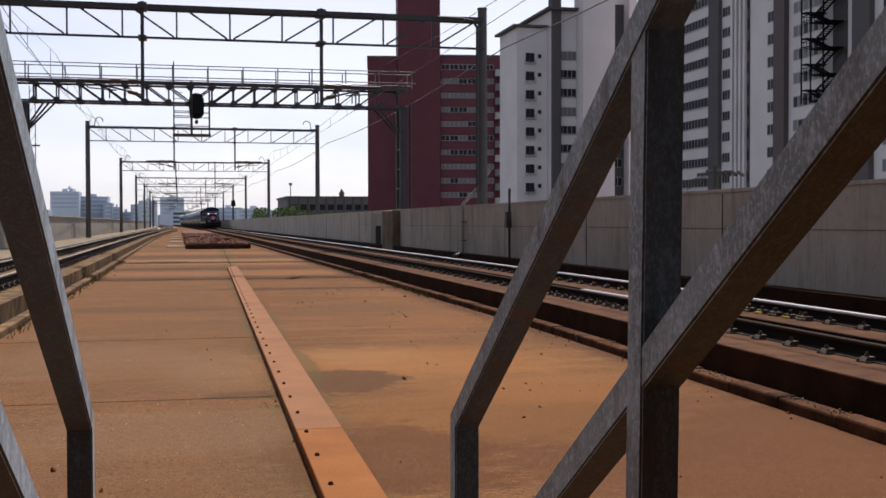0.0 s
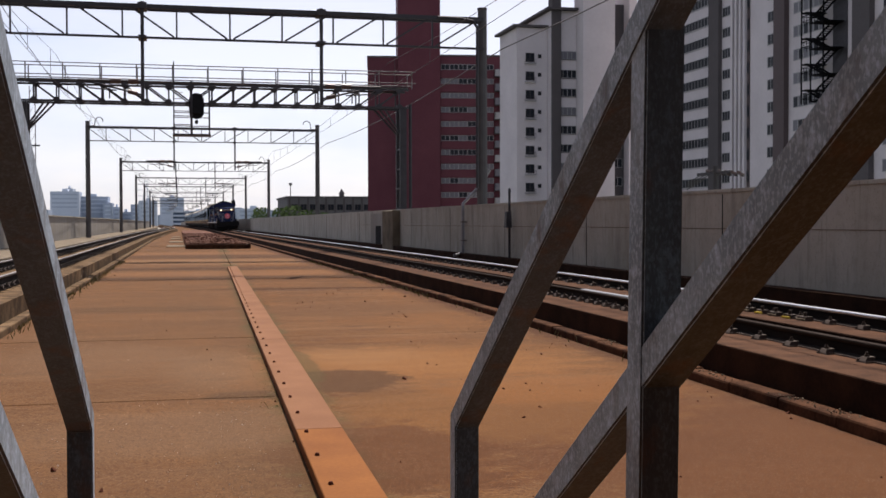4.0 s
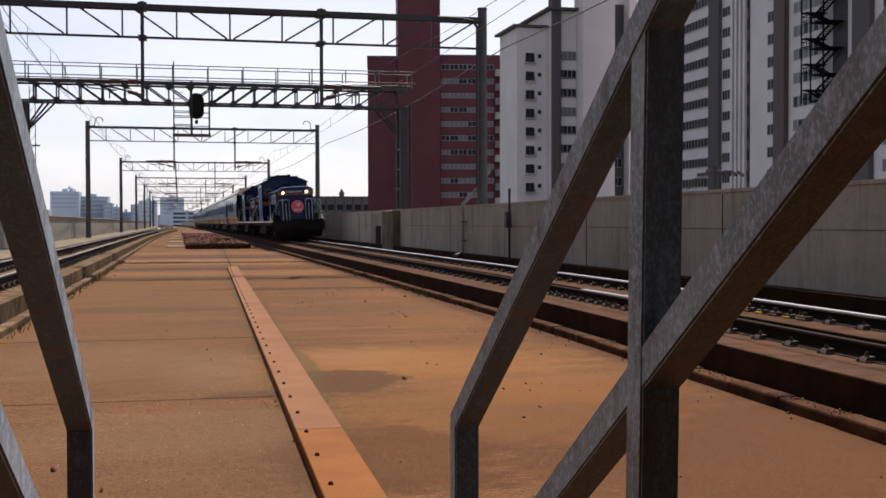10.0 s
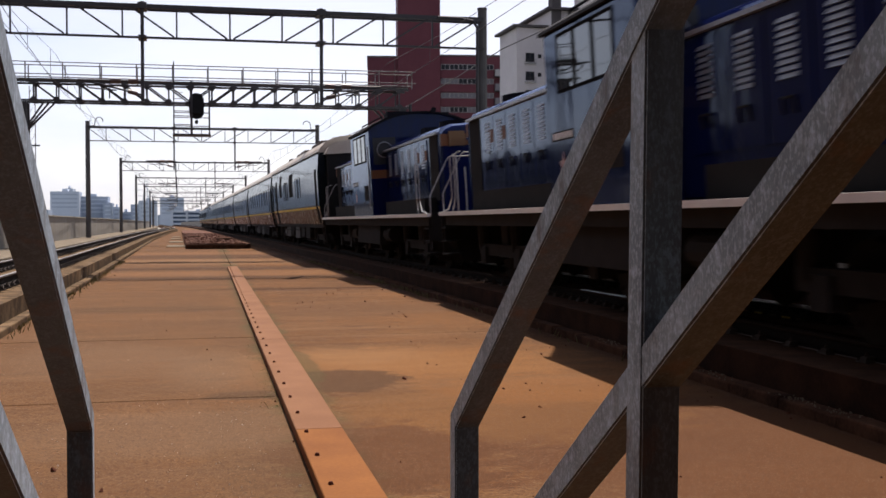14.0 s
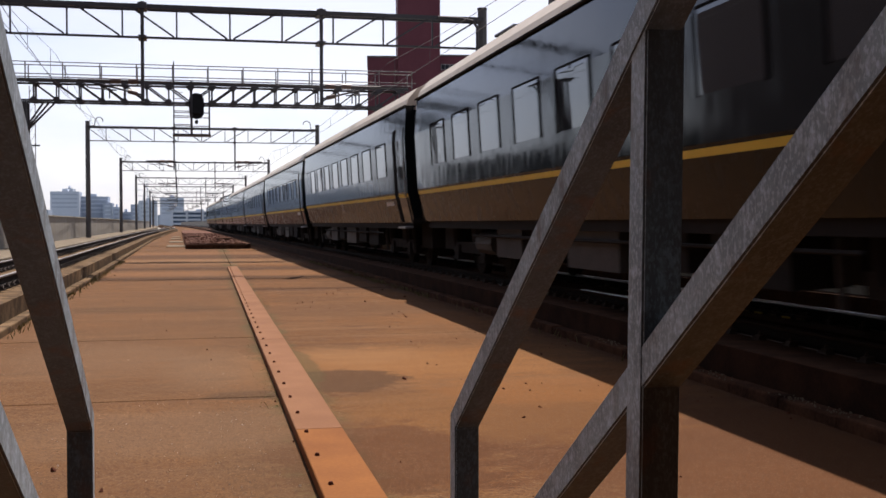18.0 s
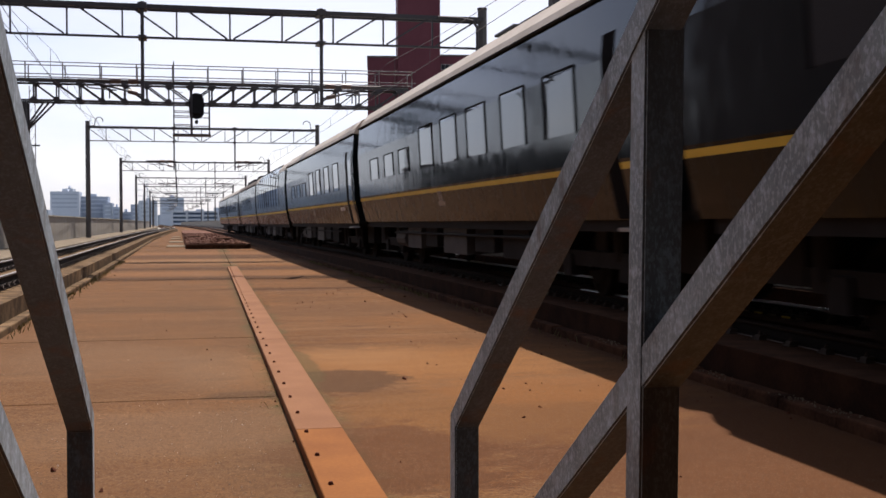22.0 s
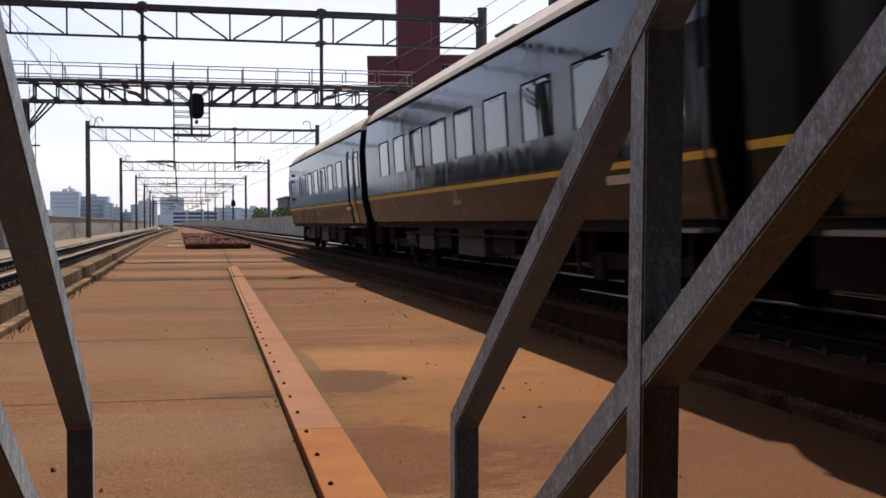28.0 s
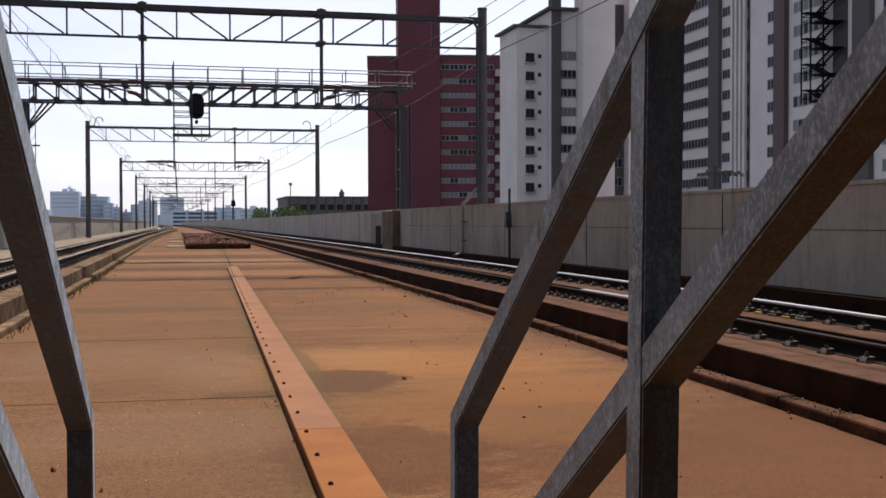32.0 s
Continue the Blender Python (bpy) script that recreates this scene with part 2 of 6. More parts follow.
def parapet_material():
    """Board-marked concrete: blotches, thin dark runs from the top, pale lime and a coarse grain."""
    m = bpy.data.materials.new("streaked_parapet_concrete")
    m.use_nodes = True
    n, l = m.node_tree.nodes, m.node_tree.links
    b = n["Principled BSDF"]
    b.inputs["Roughness"].default_value, b.inputs["Specular IOR Level"].default_value = 0.92, 0.1
    tc = n.new("ShaderNodeTexCoord")

    def layer(below, scale, stretch, detail, lo, hi, col, most):
        mp = n.new("ShaderNodeMapping")
        mp.inputs["Scale"].default_value = stretch
        l.new(tc.outputs["Object"], mp.inputs[0])
        t = n.new("ShaderNodeTexNoise")
        t.inputs["Scale"].default_value, t.inputs["Detail"].default_value, t.inputs["Roughness"].default_value = scale, detail, 0.62
        l.new(mp.outputs[0], t.inputs["Vector"])
        r = n.new("ShaderNodeMapRange")
        r.inputs["From Min"].default_value, r.inputs["From Max"].default_value = lo, hi
        r.inputs["To Max"].default_value = most
        l.new(t.outputs[0], r.inputs["Value"])
        x = n.new("ShaderNodeMix")
        x.data_type = "RGBA"
        l.new(r.outputs[0], x.inputs[0])
        if isinstance(below, tuple):
            x.inputs[6].default_value = (*below, 1)
        else:
            l.new(below, x.inputs[6])
        x.inputs[7].default_value = (*col, 1)
        return x.outputs[2], t.outputs[0]

    c, grain = layer((0.49, 0.46, 0.39), 0.35, (1, 1, 1), 4, 0.35, 0.68, (0.36, 0.34, 0.285), 1.0)
    c, t = layer(c, 1.6, (1, 1, 0.35), 6, 0.48, 0.72, (0.54, 0.53, 0.47), 0.6)
    c, t = layer(c, 2.4, (1, 1, 0.16), 6, 0.54, 0.72, (0.14, 0.13, 0.11), 0.6)
    c, t = layer(c, 7.0, (1, 1, 0.07), 4, 0.60, 0.70, (0.16, 0.15, 0.125), 0.45)
    c, t = layer(c, 9.0, (1, 1, 0.6), 5, 0.52, 0.75, (0.30, 0.27, 0.22), 0.6)
    c, fine = layer(c, 40.0, (1, 1, 1), 3, 0.58, 0.72, (0.18, 0.165, 0.14), 0.6)
    l.new(c, b.inputs["Base Color"])
    bp = n.new("ShaderNodeBump")
    bp.inputs["Strength"].default_value, bp.inputs["Distance"].default_value = 0.3, 0.01
    l.new(fine, bp.inputs["Height"])
    l.new(bp.outputs[0], b.inputs["Normal"])
    return m


def tube_material(name, col, dark, pale, rusty):
    """Old zinc coat: dull drifts, pale spangle, dark runs and scattered rust."""
    m = bpy.data.materials.new(name)
    m.use_nodes = True
    n, l = m.node_tree.nodes, m.node_tree.links
    b = n["Principled BSDF"]
    b.inputs["Roughness"].default_value, b.inputs["Metallic"].default_value, b.inputs["Specular IOR Level"].default_value = 0.62, 0.12, 0.35
    tc = n.new("ShaderNodeTexCoord")
    c = None
    for scale, stretch, lo, hi, to, most in ((5.0, (1, 1, 0.6), 0.35, 0.7, dark, 0.8), (70.0, (1, 0.8, 0.5), 0.52, 0.66, pale, 0.5), (210.0, (1, 0.7, 0.45), 0.50, 0.60, pale, 0.5), (16.0, (1.4, 1.4, 0.25), 0.53, 0.72, dark, 0.7), (9.0, (1, 1, 0.5), 0.56, 0.70, rusty, 0.75), (230.0, (1, 1, 1), 0.52, 0.75, dark, 0.5)):
        mp = n.new("ShaderNodeMapping")
        mp.inputs["Scale"].default_value = stretch
        l.new(tc.outputs["Object"], mp.inputs[0])
        t = n.new("ShaderNodeTexNoise")
        t.inputs["Scale"].default_value, t.inputs["Detail"].default_value, t.inputs["Roughness"].default_value = scale, 5, 0.62
        l.new(mp.outputs[0], t.inputs["Vector"])
        r = n.new("ShaderNodeMapRange")
        r.inputs["From Min"].default_value, r.inputs["From Max"].default_value, r.inputs["To Max"].default_value = lo, hi, most
        l.new(t.outputs[0], r.inputs["Value"])
        x = n.new("ShaderNodeMix")
        x.data_type = "RGBA"
        l.new(r.outputs[0], x.inputs[0])
        if c is None:
            x.inputs[6].default_value = (*col, 1)
        else:
            l.new(c, x.inputs[6])
        x.inputs[7].default_value = (*to, 1)
        c = x.outputs[2]
    l.new(c, b.inputs["Base Color"])
    bp = n.new("ShaderNodeBump")
    bp.inputs["Strength"].default_value, bp.inputs["Distance"].default_value = 0.12, 0.004
    l.new(t.outputs[0], bp.inputs["Height"])
    l.new(bp.outputs[0], b.inputs["Normal"])
    return m


M = dict(
    slab=slab_material(),
    plate=mat("orange_rusted_plate", (0.26, 0.102, 0.026), 0.88, 0.0, 0.3, 1.6, 0.1, 50.0, col2=(0.165, 0.058, 0.017)),
    plate_dull=mat("dusty_rusted_plate", (0.235, 0.112, 0.056), 0.88, 0.0, 0.3, 1.4, 0.1, 50.0, col2=(0.165, 0.074, 0.036)),
    insul=mat("brown_porcelain", (0.085, 0.05, 0.042), 0.35),
    bolt=mat("rusty_bolt", (0.11, 0.034, 0.017), 0.85),
    concrete=mat("grey_concrete", (0.36, 0.34, 0.30), 0.9, 0, 0.3, 0.8, 0.2, 30.0, col2=(0.22, 0.205, 0.18), stretch=(1, 1, 0.25)),
    wall=parapet_material(),
    wall_light=mat("pale_parapet_concrete", (0.33, 0.32, 0.295), 0.9, 0, 0.3, 0.9, 0.15, 14.0, col2=(0.26, 0.235, 0.20), stretch=(1, 1, 0.2)),
    plinth=mat("rust_brown_track_concrete", (0.050, 0.023, 0.0125), 0.95, 0, 0.3, 2.4, 0.25, 30.0, col2=(0.016, 0.0085, 0.006), spec=0.05),
    # rust dust, lightened for the sunlit look of the plinth tops
    dust=mat("sunlit_rust_dust", (0.120, 0.061, 0.036), 0.95, 0, 0.3, 3.0, 0.4, 40.0, col2=(0.048, 0.027, 0.018), spec=0.04),
    curb=mat("weathered_kerb", (0.125, 0.060, 0.033), 0.95, 0, 0.3, 3.5, 0.4, 30.0, col2=(0.030, 0.015, 0.010), spec=0.04),
    rail_side=mat("black_rusty_rail", (0.016, 0.011, 0.009), 0.85, 0.0, 0.4, 4.0, 0.2, spec=0.1),
    rail_top=plain("polished_rail_head", (0.66, 0.65, 0.66), 0.28, 1.0),
    rail_dull=mat("dull_brown_rail_head", (0.040, 0.030, 0.025), 0.9, 0.0, 0.3, 6.0, 0.05, spec=0.05),
    rail_mid=mat("worn_rail_head", (0.22, 0.205, 0.20), 0.5, 0.6, 0.3, 6.0, 0.05),
    clip=mat("rusty_clip", (0.062, 0.043, 0.033), 0.75, 0.0, 0.4, 9.0, 0.2, spec=0.2),
    foot=mat("lit_rail_foot", (0.16, 0.125, 0.11), 0.7, 0.2, 0.4, 5.0, 0.1),
    steel=mat("dark_grey_steel", (0.055, 0.052, 0.058), 0.55, 0.3, 0.4, 3.0, 0.1, 30.0),
    pole=mat("spun_concrete_pole", (0.10, 0.095, 0.095), 0.8, 0, 0.3, 2.0, 0.1, 20.0),
    galv=mat("galvanised_tube", (0.26, 0.27, 0.29), 0.45, 0.55, 0.4, 5.0, 0.12, 40.0, col2=(0.12, 0.085, 0.065)),
    # two copies of one coat: the second has shade in its colour, plus rust
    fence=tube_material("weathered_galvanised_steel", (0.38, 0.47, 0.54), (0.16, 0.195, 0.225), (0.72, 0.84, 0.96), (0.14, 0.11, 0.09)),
    rust=tube_material("shade_dark_rusty_tube", (0.044, 0.049, 0.054), (0.020, 0.021, 0.023), (0.085, 0.10, 0.115), (0.075, 0.030, 0.014)),
    wire=plain("dark_wire", (0.06, 0.06, 0.065), 0.6),
    black=mat("black_paint", (0.012, 0.012, 0.013), 0.75, 0, 0.3, 3.0, 0.1, spec=0.2),
    under=mat("brake_dust_black", (0.022, 0.0205, 0.020), 0.92, 0, 0.4, 3.0, 0.2),
    green=gloss_paint("dark_green_varnish", (0.006, 0.0095, 0.0115), 0.09, 0.12, edge=0.31, face=0.012),
    blue=gloss_paint("deep_blue_varnish", (0.0036, 0.0086, 0.062), 0.07, 0.2, edge=0.31, face=0.012, tint=(0.72, 0.83, 1.0)),
    roof=mat("warm_grey_roof_paint", (0.54, 0.49, 0.43), 0.55, 0, 0.3, 2.0, 0.1, 25.0, col2=(0.42, 0.37, 0.31)),
    dark_roof=mat("dark_roof_paint", (0.012, 0.012, 0.018), 0.88, 0, 0.3, 2.0, 0.1),
    brown_roof=mat("sooty_brown_roof", (0.16, 0.125, 0.105), 0.8, 0, 0.3, 2.0, 0.1, 25.0, col2=(0.09, 0.07, 0.06)),
    gold=mat("yellow_line_paint", (0.74, 0.56, 0.055), 0.35, 0, 0.15, 4.0, 0.02, spec=0.4),
    orange=mat("dull_orange_paint", (0.19, 0.072, 0.024), 0.6, 0, 0.2, 4.0, 0.05),
    white=mat("off_white_paint", (0.78, 0.78, 0.77), 0.4, 0, 0.2, 6.0, 0.05),
    silver=mat("aluminium_trim", (0.32, 0.33, 0.36), 0.35, 0.5, 0.3, 5.0, 0.1),
    glass=gloss_paint("dark_coated_glass", (0.014, 0.016, 0.019), 0.02, 0.03, edge=0.42, face=0.05),
    box_grey=mat("sooty_grey_enclosure", (0.060, 0.058, 0.056), 0.8, 0, 0.4, 1.4, 0.1, 30.0, col2=(0.018, 0.016, 0.015)),
    # black for seals, and for the shade painted in coach doorways
    seal=mat("black_rubber_and_shade", (0.009, 0.009, 0.010), 0.9, 0, 0.2, 4.0, 0, spec=0.03),
    pink=mat("pink_enamel", (0.72, 0.10, 0.17), 0.35, 0, 0.15, 6.0, 0.02),
    pale_pink=mat("pale_pink_enamel", (0.55, 0.36, 0.36), 0.4, 0, 0.15, 6.0, 0.02),
    lamp=plain("lit_headlamp", (1.0, 0.82, 0.56), 0.3, 0, 4.0),
    rail_white=mat("worn_white_handrail", (0.46, 0.46, 0.47), 0.5, 0, 0.3, 6.0, 0.05),
    chrome=plain("bronze_bezel", (0.22, 0.13, 0.07), 0.35, 0.9),
    red_brick=mat("maroon_tile", (0.135, 0.042, 0.055), 0.6, 0, 0.3, 0.3, 0.05, 3.0, col2=(0.105, 0.030, 0.042), spec=0.2),
    cream=mat("pale_render", (0.66, 0.62, 0.635), 0.85, 0, 0.2, 0.2, 0.05, 2.0, col2=(0.56, 0.525, 0.54)),
    taupe=mat("taupe_render", (0.115, 0.105, 0.108), 0.85, 0, 0.2, 0.2, 0.05, 2.0),
    brown_tile=mat("brown_tile", (0.105, 0.078, 0.080), 0.8, 0, 0.2, 0.2, 0.05, 2.0),
    b_glass=mat("dim_window", (0.022, 0.026, 0.034), 0.35, 0, 0.3, 0.3, 0, 2.0, spec=0.12),
    curtain=plain("curtained_window", (0.135, 0.135, 0.155), 0.5),
    b_frame=plain("window_frame_white", (0.31, 0.31, 0.315), 0.5),
    # distance haze is mixed into the hazy colours that follow
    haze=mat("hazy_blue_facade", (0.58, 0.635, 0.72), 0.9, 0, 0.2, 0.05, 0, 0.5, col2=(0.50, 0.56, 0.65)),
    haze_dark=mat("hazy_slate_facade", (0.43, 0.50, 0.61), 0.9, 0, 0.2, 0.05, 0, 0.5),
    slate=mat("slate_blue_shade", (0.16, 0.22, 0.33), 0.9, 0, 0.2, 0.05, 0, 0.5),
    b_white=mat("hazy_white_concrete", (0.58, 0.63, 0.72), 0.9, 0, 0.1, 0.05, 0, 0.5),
    grey_block=mat("grey_low_block", (0.17, 0.165, 0.17), 0.85, 0, 0.2, 0.2, 0.05, 2.0),
    leaf=mat("summer_leaf", (0.075, 0.115, 0.035), 0.8, 0, 0.5, 1.0, 0, 9.0, col2=(0.040, 0.070, 0.022), spec=0.05),
    dull_panel=gloss_paint("dull_lower_panel", (0.0035, 0.003, 0.0028), 0.2, 0.10, edge=0.23, face=0.008),
    moss=mat("dull_moss", (0.12, 0.115, 0.045), 0.95, 0, 0.4, 9.0, 0, 60.0, col2=(0.17, 0.115, 0.06)),
    bark=mat("bark", (0.09, 0.07, 0.05), 0.9),
    grass=mat("dry_grass", (0.17, 0.15, 0.055), 0.8),
    rubble=mat("brown_ballast", (0.17, 0.078, 0.050), 0.95, 0, 0.4, 2.0, 0.3, 12.0, col2=(0.09, 0.045, 0.033)),
    ground=mat("city_ground", (0.16, 0.16, 0.15), 0.95, 0, 0.3, 0.02, 0.05, 1.0, col2=(0.10, 0.12, 0.09)),
    pale_bed=mat("weathered_brown_concrete", (0.235, 0.155, 0.088), 0.95, 0, 0.3, 2.6, 0.5, 18.0, col2=(0.070, 0.046, 0.028), spec=0.04, span=(0.5, 0.95)),
    dim_glass=plain("unlit_cab_glass", (0.004, 0.005, 0.010), 0.5),
    pebble=mat("loose_grit", (0.60, 0.50, 0.40), 0.9),
    tan=mat("tan_weathered_concrete", (0.25, 0.205, 0.145), 0.9, 0, 0.3, 1.5, 0.2, 20.0, col2=(0.12, 0.095, 0.066)),
)


# ---- mesh helpers ----
class Mesh:
    """Gathers boxes, rods and plates into one mesh."""

    def __init__(self):
        self.v, self.f = [], []

    def hexa(self, pts):
        k = len(self.v)
        self.v += [tuple(p) for p in pts]
        self.f += [tuple(k + i for i in q) for q in ((0, 3, 2, 1), (4, 5, 6, 7), (0, 1, 5, 4), (1, 2, 6, 5), (2, 3, 7, 6), (3, 0, 4, 7))]
        return self

    def box(self, x0, x1, y0, y1, z0, z1, top=0.0):
        t = top
        return self.hexa([(x0, y0, z0), (x1, y0, z0), (x1, y1, z0), (x0, y1, z0), (x0 + t, y0 + t, z1), (x1 - t, y0 + t, z1), (x1 - t, y1 - t, z1), (x0 + t, y1 - t, z1)])

    def rod(self, a, b, r, n=8, r2=None):
        a, b = Vector(a), Vector(b)
        w = (b - a).normalized()
        u = w.orthogonal().normalized()
        s = w.cross(u)
        k = len(self.v)
        for p, q in ((a, r), (b, r if r2 is None else r2)):
            for i in range(n):
                t = 2 * math.pi * (i + 0.5) / n
                self.v.append(tuple(p + u * math.cos(t) * q + s * math.sin(t) * q))
        self.f += [(k + i, k + (i + 1) % n, k + n + (i + 1) % n, k + n + i) for i in range(n)]
        self.f += [tuple(k + i for i in reversed(range(n))), tuple(k + n + i for i in range(n))]
        return self

    def beam(self, a, b, w, h, up=(0, 0, 1)):
        """A rectangular bar from a to b, w wide and h deep along up."""
        a, b = Vector(a), Vector(b)
        d = (b - a).normalized()
        u = Vector(up)
        if abs(d.dot(u)) > 0.98:
            u = Vector((0, 1, 0))
        s = d.cross(u).normalized()
        t = s.cross(d).normalized()
        c = [(-w, -h), (w, -h), (w, h), (-w, h)]
        p = [a + s * i / 2 + t * j / 2 for i, j in c] + [b + s * i / 2 + t * j / 2 for i, j in c]
        return self.hexa(p)

    def pipe(self, pts, r, n=8):
        for a, b in zip(pts, pts[1:]):
            self.rod(a, b, r, n)
        return self

    def prism(self, outline, y0, y1):
        """An outline in x, z drawn out along y."""
        n, k = len(outline), len(self.v)
        self.v += [(x, y0, z) for x, z in outline] + [(x, y1, z) for x, z in outline]
        self.f += [(k + i, k + (i + 1) % n, k + n + (i + 1) % n, k + n + i) for i in range(n)]
        self.f += [tuple(k + i for i in reversed(range(n))), tuple(k + n + i for i in range(n))]
        return self

    def disc(self, c, axis, r, thick, n=24):
        a = Vector(c)
        return self.rod(a, a + Vector(axis).normalized() * thick, r, n)

    def data(self, name, material, smooth=False, bevel=0.0, segs=1):
        me = bpy.data.meshes.new(name)
        me.from_pydata(self.v, [], self.f)
        bm = bmesh.new()
        bm.from_mesh(me)
        bmesh.ops.recalc_face_normals(bm, faces=bm.faces)
        if bevel:
            es = [e for e in bm.edges if len(e.link_faces) == 2 and e.calc_face_angle(0) > 0.6]
            bmesh.ops.bevel(bm, geom=es, offset=bevel, segments=segs, affect="EDGES", clamp_overlap=True)
        bm.to_mesh(me)
        bm.free()
        me.materials.append(material)
        if smooth:
            for p in me.polygons:
                p.use_smooth = True
        return me


def part(name, mb, material, parent=None, label="", smooth=False, bevel=0.0, segs=1):
    ob = new(name, mb.data(name, material, smooth, bevel, segs))
    ob.parent = parent
    return tagged(ob, label) if label else ob


def share(name, me, parent, at, turn=0.0):
    """One more piece on a mesh that others use too."""
    ob = new(name, me)
    ob.parent = parent
    ob.matrix_basis = pose(*at, 0, 0, turn)
    return ob


def thing(name, label, category, at=(0, 0, 0), group="", kind=""):
    ob = new(name)
    ob.empty_display_size = 0.2
    ob.location = at
    return tagged(ob, label, category, group, kind)


def bend(y):
    """Sideways run of the viaduct: a slight turn near by, straight, then a slow left curve far off."""
    far = min(162.0, max(0.0, y - 218.0))
    run_out = 0.027 * max(0.0, y - 380.0)
    near = min(34.0, max(0.0, 34.0 - y))
    close = min(9.0, max(0.0, 15.0 - y))
    return -far * far / 12000.0 - run_out - 0.0002 * near * near - 0.023 * close


def ease(y, y0, y1):
    t = min(1.0, max(0.0, (y - y0) / (y1 - y0)))
    return t * t * (3 - 2 * t)


def bend_right(y):
    """The right track draws in towards the middle past the end of the slab."""
    return bend(y) - 0.42 * ease(y, 85.0, 200.0)


def bend_left(y):
    """The left track draws in further."""
    return bend(y) + 2.1 * ease(y, 85.0, 250.0)


YS = [-8, -3, 0, 3, 6, 8, 10, 12, 14, 15, 16, 20, 26, 34, 60, 100] + list(range(120, 620, 20))


def ribbon(outline, y0=-300.0, y1=600.0, path=bend):
    """An outline in x, z swept along the tracks."""
    mb = Mesh()
    ys = [y0] + [y for y in YS if y0 < y < y1] + [y1]
    n = len(outline)
    for y in ys:
        mb.v += [(x + path(y), y, z) for x, z in outline]
    for j in range(len(ys) - 1):
        for i in range(n):
            a, b = j * n + i, j * n + (i + 1) % n
            mb.f.append((a, b, b + n, a + n))
    mb.f += [tuple(reversed(range(n))), tuple((len(ys) - 1) * n + i for i in range(n))]
    return mb


def rect(x0, x1, z0, z1):
    return [(x0, z0), (x1, z0), (x1, z1), (x0, z1)]


# ---- ground and viaduct ----
GROUND_Z = -9.0
tagged(part("ground", Mesh().box(-2500, 2500, -400, 4500, GROUND_Z - 1, GROUND_Z), M["ground"]), "flat hazy city ground below the viaduct", "ground", kind="structure")
tagged(part("viaduct_deck", ribbon(rect(-7.1, 9.5, -1.6, -0.06)), M["concrete"]), "long concrete railway viaduct deck", "viaduct", kind="structure")

# middle slab: separate cast panels with open joints
floor_root = thing("floor", "rust-stained concrete slabs between the two tracks", "floor", kind="structure")
JOINTS = [-14.0, -10.0, -5.1, -0.1, 4.95, 9.9, 15.05, 20.0, 26.0, 32.0, 37.8, 43.6, 50.0, 56.5, 63.0, 70.0, 77.0, 84.0, 92.0, 100.0, 110.0]
rs = random.Random(4)
for side, cuts in ((0, JOINTS), (1, [q for q in JOINTS if q not in (4.95, 9.9)])):
    for a, b in zip(cuts, cuts[1:]):
        if side == 0:
            xa, xb, xc, xd = -2.2 + bend(a), -2.2 + bend(b), 0.885 + 0.0251 * (b - 6), 0.885 + 0.0251 * (a - 6)
        else:
            xa, xb, xc, xd = 0.90 + 0.0251 * (a - 6), 0.90 + 0.0251 * (b - 6), 4.95 + bend(b), 4.95 + bend(a)
        g, z = (0.012 if a > 18 else 0.004), rs.uniform(-0.006, 0.003)
        mb = Mesh().hexa([(xa, a + g, -0.25), (xd, a + g, -0.25), (xc, b - g, -0.25), (xb, b - g, -0.25), (xa, a + g, z), (xd, a + g, z), (xc, b - g, z), (xb, b - g, z)])
        part("slab_panel", mb, M["slab"], floor_root, bevel=0.012 if a > 18 else 0.006)
part("slab_run", ribbon(rect(-2.2, 4.95, -0.25, -0.004), -300, -14.02), M["slab"], floor_root)
run = Mesh()
ys = [110.02] + [y for y in YS if y > 111] + [600]
for y in ys:
    run.v += [(-2.2 + bend_left(y), y, -0.25), (4.95 + bend_right(y), y, -0.25), (4.95 + bend_right(y), y, -0.004), (-2.2 + bend_left(y), y, -0.004)]
run.f = [(4 * j + i, 4 * j + (i + 1) % 4, 4 * j + 4 + (i + 1) % 4, 4 * j + 4 + i) for j in range(len(ys) - 1) for i in range(4)]
part("slab_run", run, M["slab"], floor_root)

# steel cover strip with bolts
strip = thing("cover_plate", "rusty orange steel cover strip bolted along the slab", "steel plate")
SX = lambda y: 0.886 + 0.0251 * (y - 5.8)
for a, b in ((-6.0, 0.4), (0.4, 7.83), (7.835, 14.0), (14.01, 20.5), (20.51, 29.0), (29.01, 38.1)):
    w = 0.162
    p = [(SX(a) - w, a, 0.002), (SX(a) + w, a, 0.002), (SX(b) + w, b, 0.002), (SX(b) - w, b, 0.002)]
    part("plate", Mesh().hexa(p + [(x, y, 0.075) for x, y, z in p]), M["plate" if a < 7 else "plate_dull"], strip, bevel=0.006)
bolt_me = Mesh().rod((0, 0, 0), (0, 0, 0.018), 0.017, 7, 0.010).data("bolt", M["bolt"])
y = 0.60
while y < 38:
    share("bolt", bolt_me, strip, (SX(y) - 0.10, y, 0.075))
    y += 0.79

